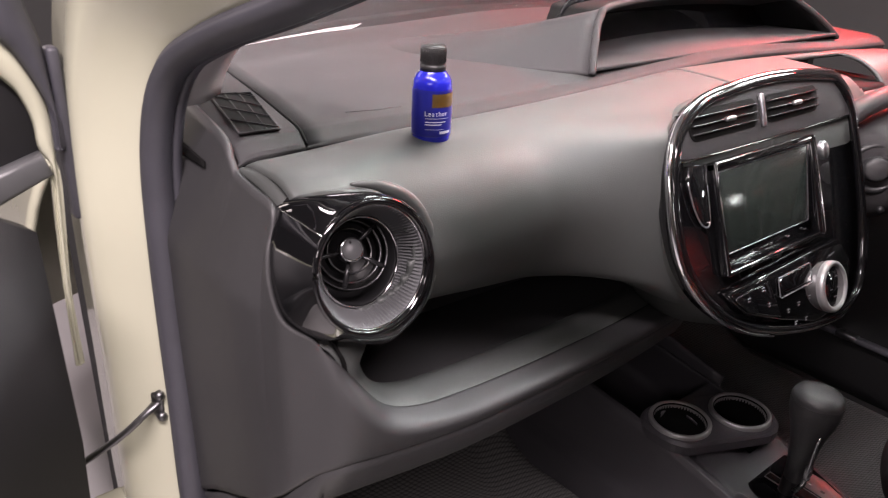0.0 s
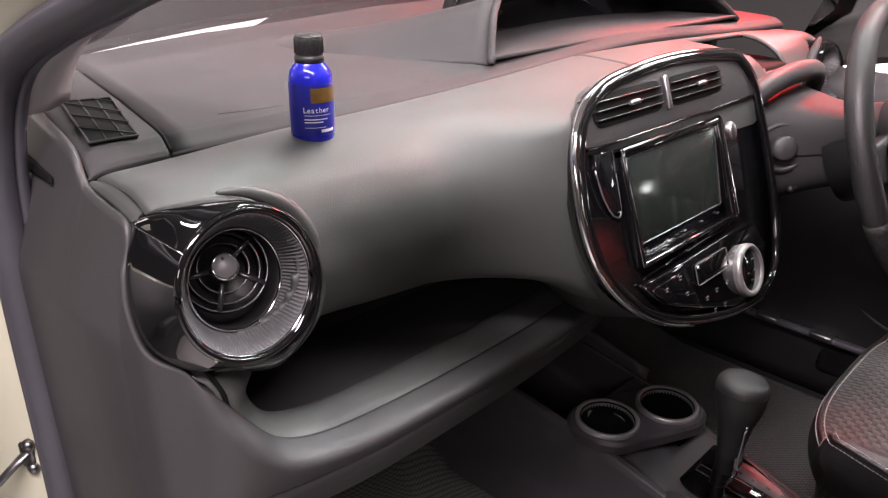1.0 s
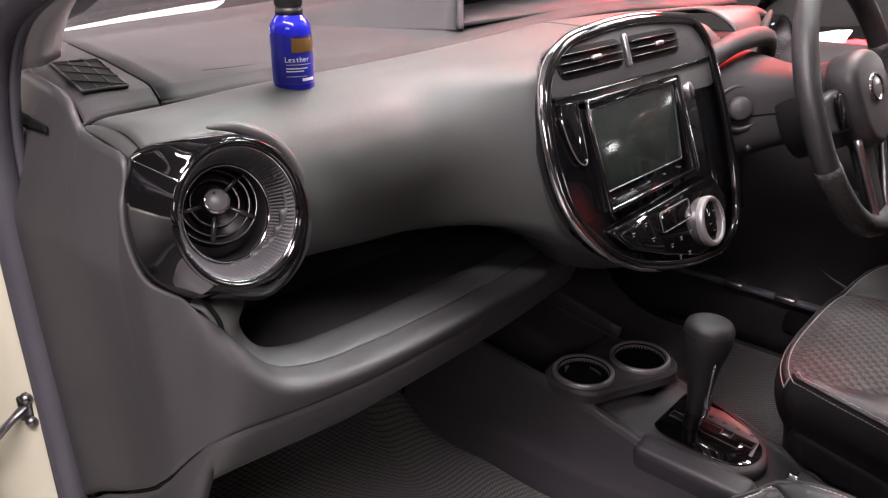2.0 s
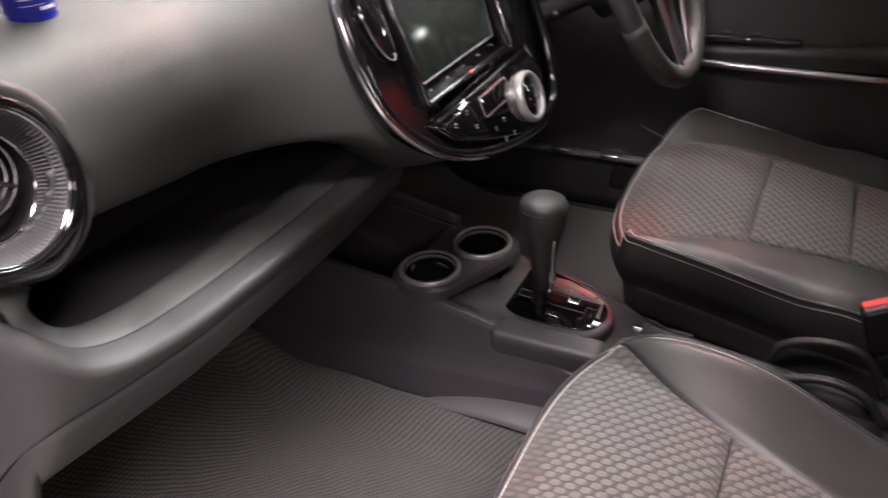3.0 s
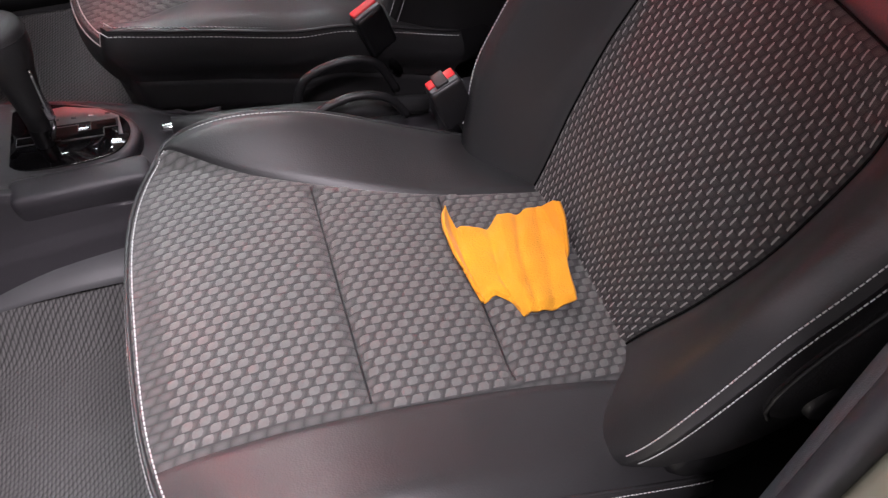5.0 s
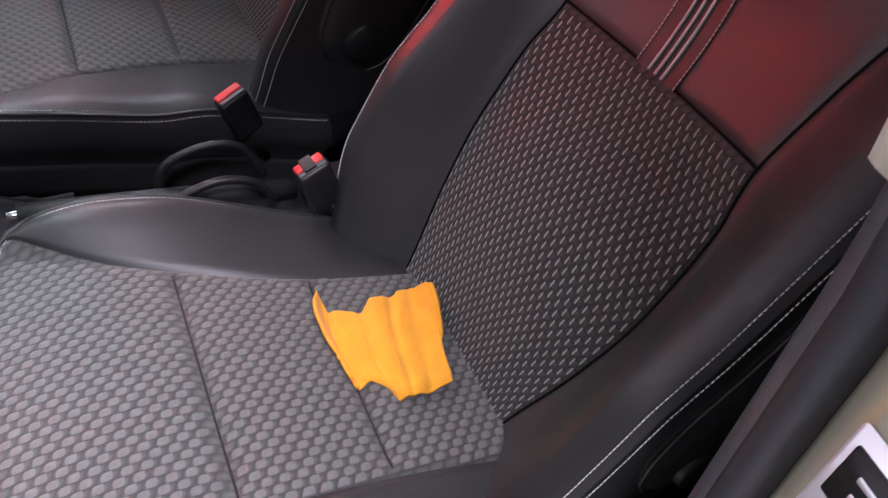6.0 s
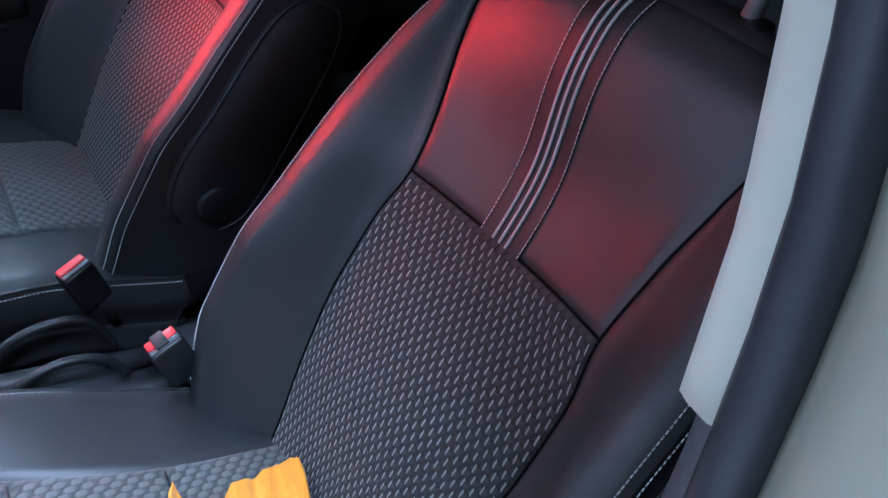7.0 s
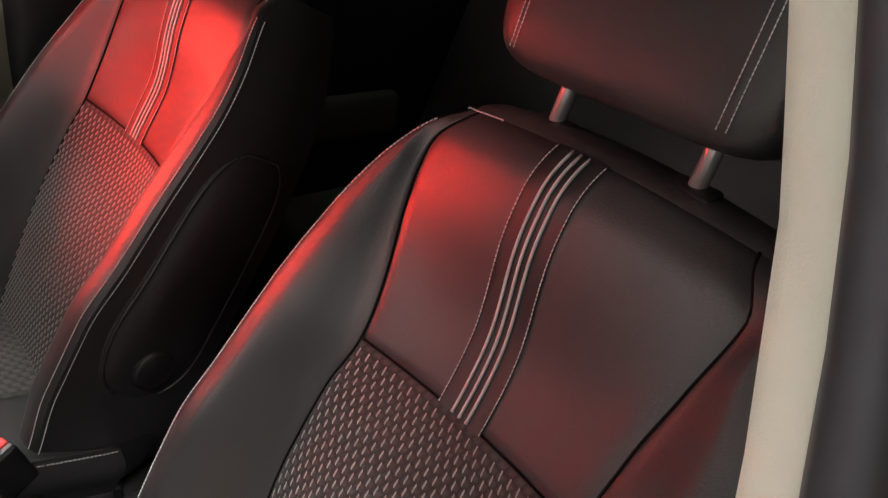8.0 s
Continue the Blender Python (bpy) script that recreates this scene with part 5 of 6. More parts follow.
# thin black sheet painted as the shade in the lever slot
part("slot", slab(slot, 0.0012, GM @ pose(0, 0, 0.0085), 0), M_HOLE, gate)
part("slot_rim", tube([GM @ Vector((x, y, 0.0095)) for x, y in slot], 0.0009, 6, closed=True), M_GREY, gate)
# window of the gate plate; its silver colour imitates a reflection
part("plate_window_sheen", slab([(0.048, 0.478), (0.080, 0.476), (0.082, 0.445), (0.068, 0.404), (0.050, 0.382), (0.014, 0.378), (0.014, 0.383), (0.047, 0.3835), (0.0475, 0.43)], 0.001, GM @ pose(0, 0, 0.0085), 0), M_RING, gate)
for k in range(4):
    part("mark", rbox(0.004, 0.006, 0.0006, GM @ Matrix.Translation((0.057, 0.455 - 0.02 * k, 0.0098)), 0.0002), M_GREY, gate)
lever = part("lever", tube(catmull([(0.018, 0.468, 0.505), (0.013, 0.463, 0.56), (0.007, 0.459, 0.62), (0.003, 0.457, 0.655)], 14), lambda t: 0.011 + 0.006 * t * t, 12, up=(0, 1, 0.1)), M_DARK, gate)
part("lever_trim", tube(catmull([(0.002, 0.452, 0.530), (-0.010, 0.440, 0.56), (-0.016, 0.436, 0.60), (-0.020, 0.434, 0.640)], 10), lambda t: 0.0048 - 0.003 * t, 8), M_CHROME, lever)
part("lever_button", rbox(0.008, 0.010, 0.024, Matrix.Translation((-0.012, 0.438, 0.578)), 0.003), M_CHROME, lever)
part("knob", lathe([(0.0, 0.040), (0.018, 0.0392), (0.0270, 0.0355), (0.0302, 0.029), (0.0308, 0.021), (0.0298, 0.008), (0.0262, -0.008), (0.0215, -0.024), (0.0178, -0.044), (0.0152, -0.070), (0.0138, -0.100), (0.0, -0.101)], Matrix.Translation((0.002, 0.456, 0.650)) @ Matrix.Diagonal((1, 1.05, 1, 1)), 32), M_LEATHER, lever, "round leather gear knob")
part("knob_seam", tube([Vector((0.002 + 0.0303 * math.cos(TAU * k / 32), 0.456 + 0.0318 * math.sin(TAU * k / 32), 0.6745)) for k in range(32)], 0.0009, 5, closed=True), M_DARK, lever)

# parking brake between the seats
hb = thing("parking_brake", "dark parking brake lever with a chrome button", "brake lever", (0.032, 0.15, 0.42))
part("grip", tube([(0.034, 0.322, 0.484), (0.034, 0.24, 0.476), (0.034, 0.16, 0.466), (0.034, 0.06, 0.452), (0.034, -0.02, 0.438)], 0.0135, 12), M_LEATHER, hb)
part("button", lathe([(0, 0.014), (0.0055, 0.013), (0.0065, 0.010), (0.0065, -0.004)], look((0.034, 0.322, 0.4845), (0.034, 0.62, 0.522)) @ pose(0, 0, 0, 180), 20), M_CHROME, hb)
part("base", rbox(0.075, 0.36, 0.06, Matrix.Translation((0.034, 0.06, 0.385)), 0.02, 3), M_CONSOLE, hb)
for dx, dz in ((0.0, 0.0), (0.055, 0.016)):
    part("tray_loop", tube(catmull([(dx, 0.160, 0.452), (dx, 0.145, 0.484 + dz), (dx, 0.093, 0.504 + dz), (dx, 0.045, 0.492 + dz), (dx, 0.018, 0.455)], 20), 0.006, 8), M_DARK, hb)
part("rear_box", rbox(0.10, 0.30, 0.10, Matrix.Translation((0.034, -0.18, 0.39)), 0.02, 3), M_CONSOLE, hb)

# ---- front seats ----
SX = -0.318
CW = 0.252


# rise of the cushion's edge along its length, and how far it falls at the front corner; the driver's is flatter
EDGE = {"rise": [(-0.12, -0.055), (-0.09, -0.048), (0.034, -0.015), (0.148, 0.018), (0.228, 0.026), (0.277, 0.028), (0.33, 0.030), (0.385, 0.028)], "fall": 0.85}
EDGE_DRIVER = {"rise": [(-0.12, -0.004), (0.03, 0.006), (0.10, -0.003), (0.21, 0.003), (0.28, 0.014), (0.33, 0.030), (0.385, 0.045)], "fall": 0.15}


def cush_in(y):
    """Where the cloth ends on the tunnel side and on the door side, as shares of the half width."""
    return curve1([(-0.08, 0.43), (0.034, 0.47), (0.17, 0.60), (0.24, 0.70), (0.31, 0.84), (0.365, 0.95)], y)


def cush_out(y):
    return curve1([(-0.08, 0.62), (0.04, 0.57), (0.31, 0.55)], y)


def cush(a, y):
    """Height of the cushion at a (-1 to 1 across, +1 at the tunnel) and y."""
    yf = 0.378 - 0.055 * abs(a) ** 3.5
    z = 0.486 + 0.19 * (y + 0.08) - 0.06 * clamp01((y - 0.15) / 0.3) ** 2
    edge = clamp01((y - (yf - 0.16)) / 0.16)
    z -= 0.010 * edge ** 2.2 * (1 - 0.75 * abs(a) ** 4)
    ab = cush_in(y) if a > 0 else cush_out(y)
    t = clamp01((abs(a) - ab) / max(0.06, 0.93 - ab))
    t = 0.25 * smooth01(t) + 0.75 * t ** 0.9
    e = curve1(EDGE["rise"], y) * (1 - EDGE["fall"] * edge ** 4)
    z += (e + 0.012 * (1 - edge)) * t - 0.012 * (1 - edge) * clamp01((abs(a) - 0.86) / 0.14) ** 2
    z += 0.008 * (1 - (a / ab) ** 2) if abs(a) < ab else 0
    for yp in (0.176, 0.038):
        if abs(a) < ab:
            z -= smooth01((ab - abs(a)) / 0.12) * 0.006 * (math.exp(-((y - yp) / 0.006) ** 2) + 0.6 * math.exp(-((y - yp) / 0.02) ** 2))
    return z


def cush_y(a, v):
    return -0.135 + (0.378 - 0.055 * abs(a) ** 3.5 + 0.135) * v


def cush_pt(a, v):
    y = cush_y(a, v)
    return Vector((SX + a * CW, y, cush(a, y)))


def cloth_a(u, v):
    y = cush_y(0.5, v)
    lo, hi = -cush_out(y), cush_in(y)
    return lo + (hi - lo) * u


def dip(t, w=0.04):
    """Pulls a panel's border down into its seam."""
    e = min(t, 1 - t) / w
    return 0.0035 * (1 - smooth01(e)) if e < 1 else 0.0


def seat(name_label):
    s = thing("front_seat", name_label, "car seat", (SX, 0.1, 0.30), group="front seats")
    # cushion: woven centre, leather bolsters
    c = part("cushion", grid(lambda u, v: cush_pt(cloth_a(u, v), v) - Vector((0, 0, dip(u, 0.02))), 60, 110,
             uv=lambda u, v: (cush_y(cloth_a(u, v), v), cloth_a(u, v) * CW)), M_SEAT, s, "grey and black basket-weave cloth cushion")
    tw, th = 0.0160, 0.0088
    cells = []
    for r in range(-19, 28):
        for i in range(-32, 32):
            y, x = (i + 0.5 - 0.5 * r - 0.125) * tw, (r + 0.5) * th
            if -0.10 < y < 0.345 and -cush_out(y) * CW + 0.004 < x < min(cush_in(y) * CW - 0.005, 0.232) and all(abs(y - yp) > 0.0065 for yp in (0.176, 0.038)):
                cells.append((x, y))

    def cush_thread(sa, ta, c):
        x, y = c[0] + ta * 0.0039, c[1] + sa * 0.0057 - ta * 0.0018
        return Vector((SX + x, y, cush(x / CW, y) - 0.0004 + 0.0017 * (1 - sa ** 4) * (1 - 0.75 * ta * ta)))
    tagged(part("weave_threads", threads(cush_thread, cells), M_THREAD, c, "pale raised threads of the basket weave"), kind="stuff")
    for sg in (-1, 1):
        f = lambda u, v: (lambda c: cush_pt(c + (sg - c) * u, v) - Vector((0, 0, dip(u, 0.06) if u < 0.5 else 0)))(cloth_a(1.0 if sg > 0 else 0.0, v))
        part("cushion_bolster", grid(f, 24, 60), M_LEATHER, s, "smooth black leather bolster")
    # sewn channels across the cloth
    for yp in (0.176, 0.038):
        lo, hi = -cush_out(yp) + 0.03, cush_in(yp) - 0.03
        part("sewn_seam", tube([Vector((SX + a * CW, yp, cush(a, yp) + 0.0004)) for a in [lo + (hi - lo) * k / 30 for k in range(31)]], 0.0013, 5), M_DARK, c)
    # skirt below the piping, round both sides and the front
    edge = [cush_pt(-1, k / 40) for k in range(41)] + [cush_pt(-1 + 2 * k / 40, 1) for k in range(1, 40)] + [cush_pt(1, 1 - k / 40) for k in range(41)]
    n = len(edge) - 1

    def skirt(u, v):
        p = edge[round(u * n)].copy()
        c0 = Vector((SX, 0.05, p.z))
        outv = (p - c0)
        outv.z = 0
        outv.normalize()
        zb = p.z - 0.086
        q = p + outv * (0.010 * math.sin(math.pi * min(1, v * 1.2)) - 0.012 * v * v)
        q.z = p.z + (zb - p.z) * v
        return q

    def valance(u, v):
        q = skirt(u, 1.0)
        mid = (Vector((SX, 0.05, q.z)) - q).normalized()
        return q + mid * (0.002 + 0.008 * v) - Vector((0, 0, -0.003 + 0.066 * v))
    part("cushion_skirt", grid(skirt, n, 10), M_LEATHER, s, "plain black leather cushion side")
    part("piping", tube([p + Vector((0, 0, 0.0005)) for p in edge[::2]], 0.0026, 6), M_LEATHER, s)
    for k, off in enumerate((0.0035, -0.0045)):
        row = []
        for p in edge:
            outv = Vector((p.x - SX, p.y - 0.05, 0)).normalized()
            row.append(p + (outv * 0.0038 + Vector((0, 0, -0.006)) if k else -outv * 0.006 + Vector((0, 0, 0.0022))))
        part("stitching", stitches(row, 0.0052, 0.0038, 0.0008), M_STITCH, s, "pale twin stitching along the piping")
    # plastic valance and runners
    solid(part("valance", grid(valance, n, 4), M_LOWER, s, "dark grey plastic seat valance"), 0.004)
    part("seat_pan", rbox(0.42, 0.38, 0.08, Matrix.Translation((SX, 0.09, 0.385)), 0.02, 2), M_DARK, s)
    for sg in (-1, 1):
        part("runner", rbox(0.035, 0.46, 0.05, Matrix.Translation((SX + sg * 0.19, 0.08, 0.325)), 0.006, 2), M_DARK, s)

    # backrest
    O = Vector((SX, -0.09, 0.49))
    U, N, X = Vector((0, -0.461, 0.887)), Vector((0, 0.887, 0.461)), Vector((1, 0, 0))
    WB = [(-0.05, 0.230), (0.0, 0.245), (0.08, 0.257), (0.20, 0.259), (0.30, 0.257), (0.40, 0.252), (0.47, 0.242), (0.52, 0.226), (0.56, 0.205), (0.60, 0.178), (0.66, 0.155), (0.77, 0.15)]
    NE = [(-0.05, 0.045), (0.0, 0.058), (0.08, 0.074), (0.17, 0.075), (0.25, 0.062), (0.35, 0.047), (0.46, 0.025), (0.54, 0.011), (0.60, 0.0), (0.77, 0.0)]
    AF = [(-0.05, 0.115), (0.0, 0.121), (0.10, 0.145), (0.20, 0.158), (0.28, 0.156), (0.347, 0.144), (0.42, 0.153), (0.484, 0.168), (0.55, 0.178), (0.60, 0.155), (0.77, 0.13)]
    R = 0.065

    def back_pt(q, a, lift=0.0):
        th = (q - 0.56) / R
        if th <= 0:
            sq, nq, nn = q, 0.0, (1.0, 0.0)
        else:
            sq, nq, nn = 0.56 + R * math.sin(th), -R * (1 - math.cos(th)), (math.cos(th), math.sin(th))
        W, F = curve1(WB, q), curve1(AF, q)
        af = min(F / W, 0.90)
        t = smooth01((abs(a) - af) / max(0.10, 0.88 - af))
        e = curve1(NE, q)
        h = e * t * 1.06 - 0.06 * e * clamp01((abs(a) - 0.90) / 0.10) ** 2 - 0.006 * clamp01((abs(a) - 0.93) / 0.07) ** 2
        h += 0.012 * math.exp(-((q - 0.12) / 0.10) ** 2) * (1 - min(1, abs(a) / max(af, 0.01)) ** 2)
        h -= 0.020 * (1 - (min(1, abs(a) / af)) ** 2) * smooth01((q - 0.2) / 0.15) * (1 - smooth01((q - 0.42) / 0.15))
        h += 0.010 * (1 - min(1, abs(a) / af) ** 2) * smooth01((q - 0.40) / 0.12)
        h += lift
        shift = 0.013 * smooth01((q - 0.36) / 0.18) * (1 - min(1.0, abs(a)) ** 4)
        return O + X * (a * W + shift) + U * (sq + h * nn[1]) + N * (nq + h * nn[0])

    def af_of(q):
        return min(curve1(AF, q) / curve1(WB, q), 0.90)

    def skin(a0, a1, q0, q1, nu, nv, uv=None, seam=(1, 1, 1, 1), w=0.05):
        def fn(u, v):
            q = q0 + (q1 - q0) * v
            lo, hi = a0(q), a1(q)
            d = 0.0
            if seam[0] and u < w:
                d = max(d, 0.0035 * (1 - smooth01(u / w)))
            if seam[1] and u > 1 - w:
                d = max(d, 0.0035 * (1 - smooth01((1 - u) / w)))
            if seam[2] and v < w:
                d = max(d, 0.0035 * (1 - smooth01(v / w)))
            if seam[3] and v > 1 - w:
                d = max(d, 0.0035 * (1 - smooth01((1 - v) / w)))
            return back_pt(q, lo + (hi - lo) * u, -d)
        return grid(fn, nu, nv, uv)

    QT = 0.56 + R * 0.72
    QE = 0.56 + R * math.pi
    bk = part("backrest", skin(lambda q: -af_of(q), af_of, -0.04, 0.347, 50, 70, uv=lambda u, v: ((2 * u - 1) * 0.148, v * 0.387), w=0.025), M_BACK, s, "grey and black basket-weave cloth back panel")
    cells = []
    for r in range(1, 42):
        for i in range(-40, 40):
            x, q = (i + 0.5 - 0.5 * r - 0.10) * 0.0118, -0.04 + (r + 0.5) * 0.0090
            if abs(x) < 0.143 and q < 0.341:
                cells.append((x, q))

    def back_thread(sa, ta, c):
        x, q = c[0] + ta * 0.00095 + sa * 0.0004, c[1] + sa * 0.0050
        return back_pt(q, x / 0.148 * af_of(q), -0.0003 + 0.0015 * (1 - sa ** 4) * (1 - 0.7 * ta * ta))
    tagged(part("weave_threads", threads(back_thread, cells), M_DASHTHREAD, bk, "pale slanting threads of the basket weave"), kind="stuff")
    for sg in (-1, 1):
        part("seam", tube([back_pt(-0.03 + (QT + 0.03) * k / 60, sg * af_of(-0.03 + (QT + 0.03) * k / 60), -0.0022) for k in range(61)], 0.0014, 5), M_HOLE, s)
    part("seam", tube([back_pt(0.347, (2 * k / 30 - 1) * af_of(0.347), -0.0022) for k in range(31)], 0.0014, 5), M_HOLE, s)
    part("upper_panel", skin(lambda q: -af_of(q), af_of, 0.347, QT, 40, 40, w=0.03), M_LEATHER, s, "smooth black leather shoulder panel")
    for sg in (-1, 1):
        part("back_bolster", skin(lambda q: sg * af_of(q), lambda q: sg * 1.0, -0.04, QT, 24, 70, seam=(1, 0, 0, 1), w=0.04), M_LEATHER, s, "smooth black leather back bolster")
    part("top_roll", skin(lambda q: -1.0, lambda q: 1.0, QT, QE, 40, 20, seam=(0, 0, 1, 0), w=0.06), M_LEATHER, s)
    # side faces and rear panel
    def rear_pt(q, a):
        th = (q - 0.56) / R
        sq = q if th <= 0 else 0.56 + R * math.sin(th)
        return O + X * (a * curve1(WB, q) * 0.94) + U * sq + N * (-0.13)
    for sg in (-1, 1):
        def side(u, v):
            q = -0.04 + (QE + 0.04) * v
            p, r = back_pt(q, sg), rear_pt(q, sg)
            m = p.lerp(r, u)
            return m + X * (sg * 0.012 * math.sin(math.pi * u) * clamp01((QE - q) / 0.15))
        part("back_side", grid(side, 10, 60), M_LEATHER, s, "black leather side of the backrest")
        # twin stitching along the side seam and a raised side bag cover with a recliner cap
        row = [back_pt(-0.02 + (0.60) * k / 60, sg * 0.975, 0.0012) for k in range(61)]
        part("stitching", stitches(row, 0.0050, 0.0037, 0.0008), M_STITCH, s)
        row = [back_pt(-0.02 + (0.60) * k / 60, sg) + X * (sg * 0.0022) - N * 0.004 for k in range(61)]
        part("stitching", stitches(row, 0.0050, 0.0037, 0.0008), M_STITCH, s)

        def bag(u, v):
            q = 0.085 + 0.35 * v
            w = 0.5 + 0.5 * (2 * u - 1) * math.sqrt(max(0, 1 - abs(2 * v - 1) ** 6))
            p, r = back_pt(q, sg), rear_pt(q, sg)
            m = p.lerp(r, 0.14 + 0.72 * w)
            hgt = (1 - abs(2 * u - 1) ** 4) * (1 - abs(2 * v - 1) ** 6)
            return m + X * (sg * (0.012 * math.sin(math.pi * (0.14 + 0.72 * w)) + 0.010 * hgt))
        bagp = part("side_cover", grid(bag, 12, 30), M_LEATHER, s)
        ol = [bag(0.03, 0.02 + 0.96 * k / 30) + X * (sg * 0.001) for k in range(31)] + [bag(0.97, 0.98 - 0.96 * k / 30) + X * (sg * 0.001) for k in range(31)]
        part("piping", tube(ol, 0.0022, 6), M_LEATHER, bagp)
        cp = back_pt(0.135, sg).lerp(rear_pt(0.135, sg), 0.50) + X * (sg * 0.020)
        part("recliner_cap", lathe([(0, 0.009), (0.022, 0.0085), (0.026, 0.006), (0.0275, 0.0)], look(cp, cp - X * sg) , 28), M_DARK, s)
        part("hinge_cover", lathe([(0, 0.014), (0.040, 0.012), (0.052, 0.006), (0.056, -0.006)], look(Vector((SX + sg * 0.236, -0.135, 0.455)), Vector((SX, -0.135, 0.455))), 32), M_DARK, s)
    part("back_shell", grid(lambda u, v: rear_pt(-0.04 + (QE + 0.04) * v, 2 * u - 1), 12, 30), M_DARK, s)
    # shoulder stripe: dark band, three pale cords, stitched edges
    part("stripe_band", grid(lambda u, v: (lambda q: back_pt(q, (0.007 + (2 * u - 1) * 0.028) / curve1(WB, q), 0.0012))(0.345 + (QT - 0.347) * v), 6, 40), M_DARK, s, "black woven shoulder stripe")
    for k in (-1, 0, 1):
        part("stripe_cord", tube([(lambda q: back_pt(q, (0.007 + k * 0.0095) / curve1(WB, q), 0.0022))(0.347 + (QT - 0.352) * i / 40) for i in range(41)], 0.0017, 6), M_PIPE, s)
    for k in (-1, 1):
        part("stitching", stitches([(lambda q: back_pt(q, (0.007 + k * 0.0275) / curve1(WB, q), 0.0022))(0.347 + (QT - 0.352) * i / 60) for i in range(61)], 0.0046, 0.0034, 0.0007), M_STITCH, s)
    for k in (1,):
        part("stitching", stitches([back_pt(QT - 0.004, k * (0.62 + 0.36 * i / 20), 0.001) for i in range(21)], 0.0036, 0.0026, 0.0009), M_STITCH, s)
    # headrest on two chrome stems
    hz = 0.632
    for sg in (-1, 1):
        base = O + X * (0.008 + sg * 0.078) + U * 0.612 + N * (-0.040)
        part("stem", tube([base, base + Vector((0, -0.10, 0.35)).normalized() * 0.10], 0.0082, 14), M_RING, s, "chrome headrest stem")
        part("stem_guide", rbox(0.044, 0.028, 0.014, Matrix.Translation(base + Vector((0, 0.0, 0.009))) @ Euler((radians(-10), 0, 0)).to_matrix().to_4x4(), 0.005, 3), M_DARK, s)
    HC = O + U * 0.612 + N * (-0.040) + Vector((0.012, -0.034, 0.142))
    HM = Matrix.Translation(HC) @ Euler((radians(14), 0, 0)).to_matrix().to_4x4()

    def head(u, v):
        th, ph = 2 * math.pi * u, math.pi * (v - 0.5)
        def sp(c, e):
            return math.copysign(abs(c) ** e, c)
        x = 0.150 * sp(math.cos(th), 0.42) * sp(math.cos(ph), 0.30)
        y = 0.052 * sp(math.sin(th), 0.6) * sp(math.cos(ph), 0.35)
        z = 0.098 * sp(math.sin(ph), 0.45)
        x *= 1 - 0.10 * clamp01((z + 0.02) / 0.1) + 0.0
        return HM @ Vector((x, y + 0.012 * (x / 0.146) ** 2, z))
    part("headrest", grid(head, 72, 36, closeu=True), M_LEATHER, s, "smooth black leather headrest")
    for sg in (-1, 1):
        for dx in (0.0, 0.007):
            part("stitching", stitches([HM @ Vector((sg * (0.104 + dx), 0.0515 + 0.006 - dx * 0.35, -0.080 + 0.16 * k / 30)) for k in range(31)], 0.0042, 0.0034, 0.0006), M_STITCH, s)
    return s


seat("black leather front seat with grey basket-weave cloth")
EDGE = EDGE_DRIVER
seat_d = seat("black leather driver's seat with grey basket-weave cloth")
seat_d.matrix_basis = Matrix.Translation((0.358, 0.142, 0.325)) @ Matrix.Diagonal((-1, 1, 1, 1))
tagged(seat_d, "black leather driver's seat with basket-weave cloth, red-lit")


# seat belt buckles beside the tunnel
def buckle(at, aim, label):
    b = thing("seat_belt_buckle", label, "belt buckle", at, group="belt buckles")
    m = Matrix.Translation(at) @ Vector(aim).to_track_quat("Z", "X").to_matrix().to_4x4()
    part("housing", rbox(0.044, 0.026, 0.070, m @ Matrix.Translation((0, 0, -0.034)), 0.006, 3), M_DARK, b)
    part("release_button", rbox(0.038, 0.013, 0.006, m @ Matrix.Translation((0, 0.005, 0.0005)), 0.002), M_RED, b, "bright red release button")
    part("top_plate", rbox(0.038, 0.007, 0.005, m @ Matrix.Translation((0, -0.0065, 0.0005)), 0.001), M_GREY, b)
    part("stalk", tube([m @ Vector((0, 0, -0.06)), m @ Vector((0.004, 0, -0.13))], 0.009, 8, flat=0.6), M_DARK, b)
    return b


buckle((0.098, 0.045, 0.562), (-0.1, 0.30, 0.9), "black belt buckle with a bright red button")
bp = buckle((-0.075, -0.008, 0.562), (-0.05, 0.35, 0.9), "black belt buckle with split red button ends")
part("button_slot", rbox(0.016, 0.022, 0.004, Matrix.Translation((-0.0755, -0.0042, 0.5675)) @ Vector((-0.05, 0.35, 0.9)).to_track_quat("Z", "X").to_matrix().to_4x4(), 0.001), M_DARK, bp)

# ---- floor mats ----
def mat_fn(u, v):
    x, y = -0.60 + 0.50 * u, 0.36 + 0.62 * v
    z = 0.318 + 0.20 * clamp01((y - 0.80) / 0.25) ** 2
    z += 0.055 * smooth01((u - 0.86) / 0.14) + 0.02 * smooth01((0.08 - u) / 0.08)
    z += 0.002 * math.sin(40 * u) * math.sin(23 * v)
    return Vector((x, y, z))


m1 = part("floor_mat", grid(mat_fn, 50, 50, uv=lambda u, v: (0.50 * u, 0.62 * v)), M_MAT)
tagged(solid(m1, 0.006), "black ribbed woven floor mat in the passenger footwell", "floor mat", group="floor mats")
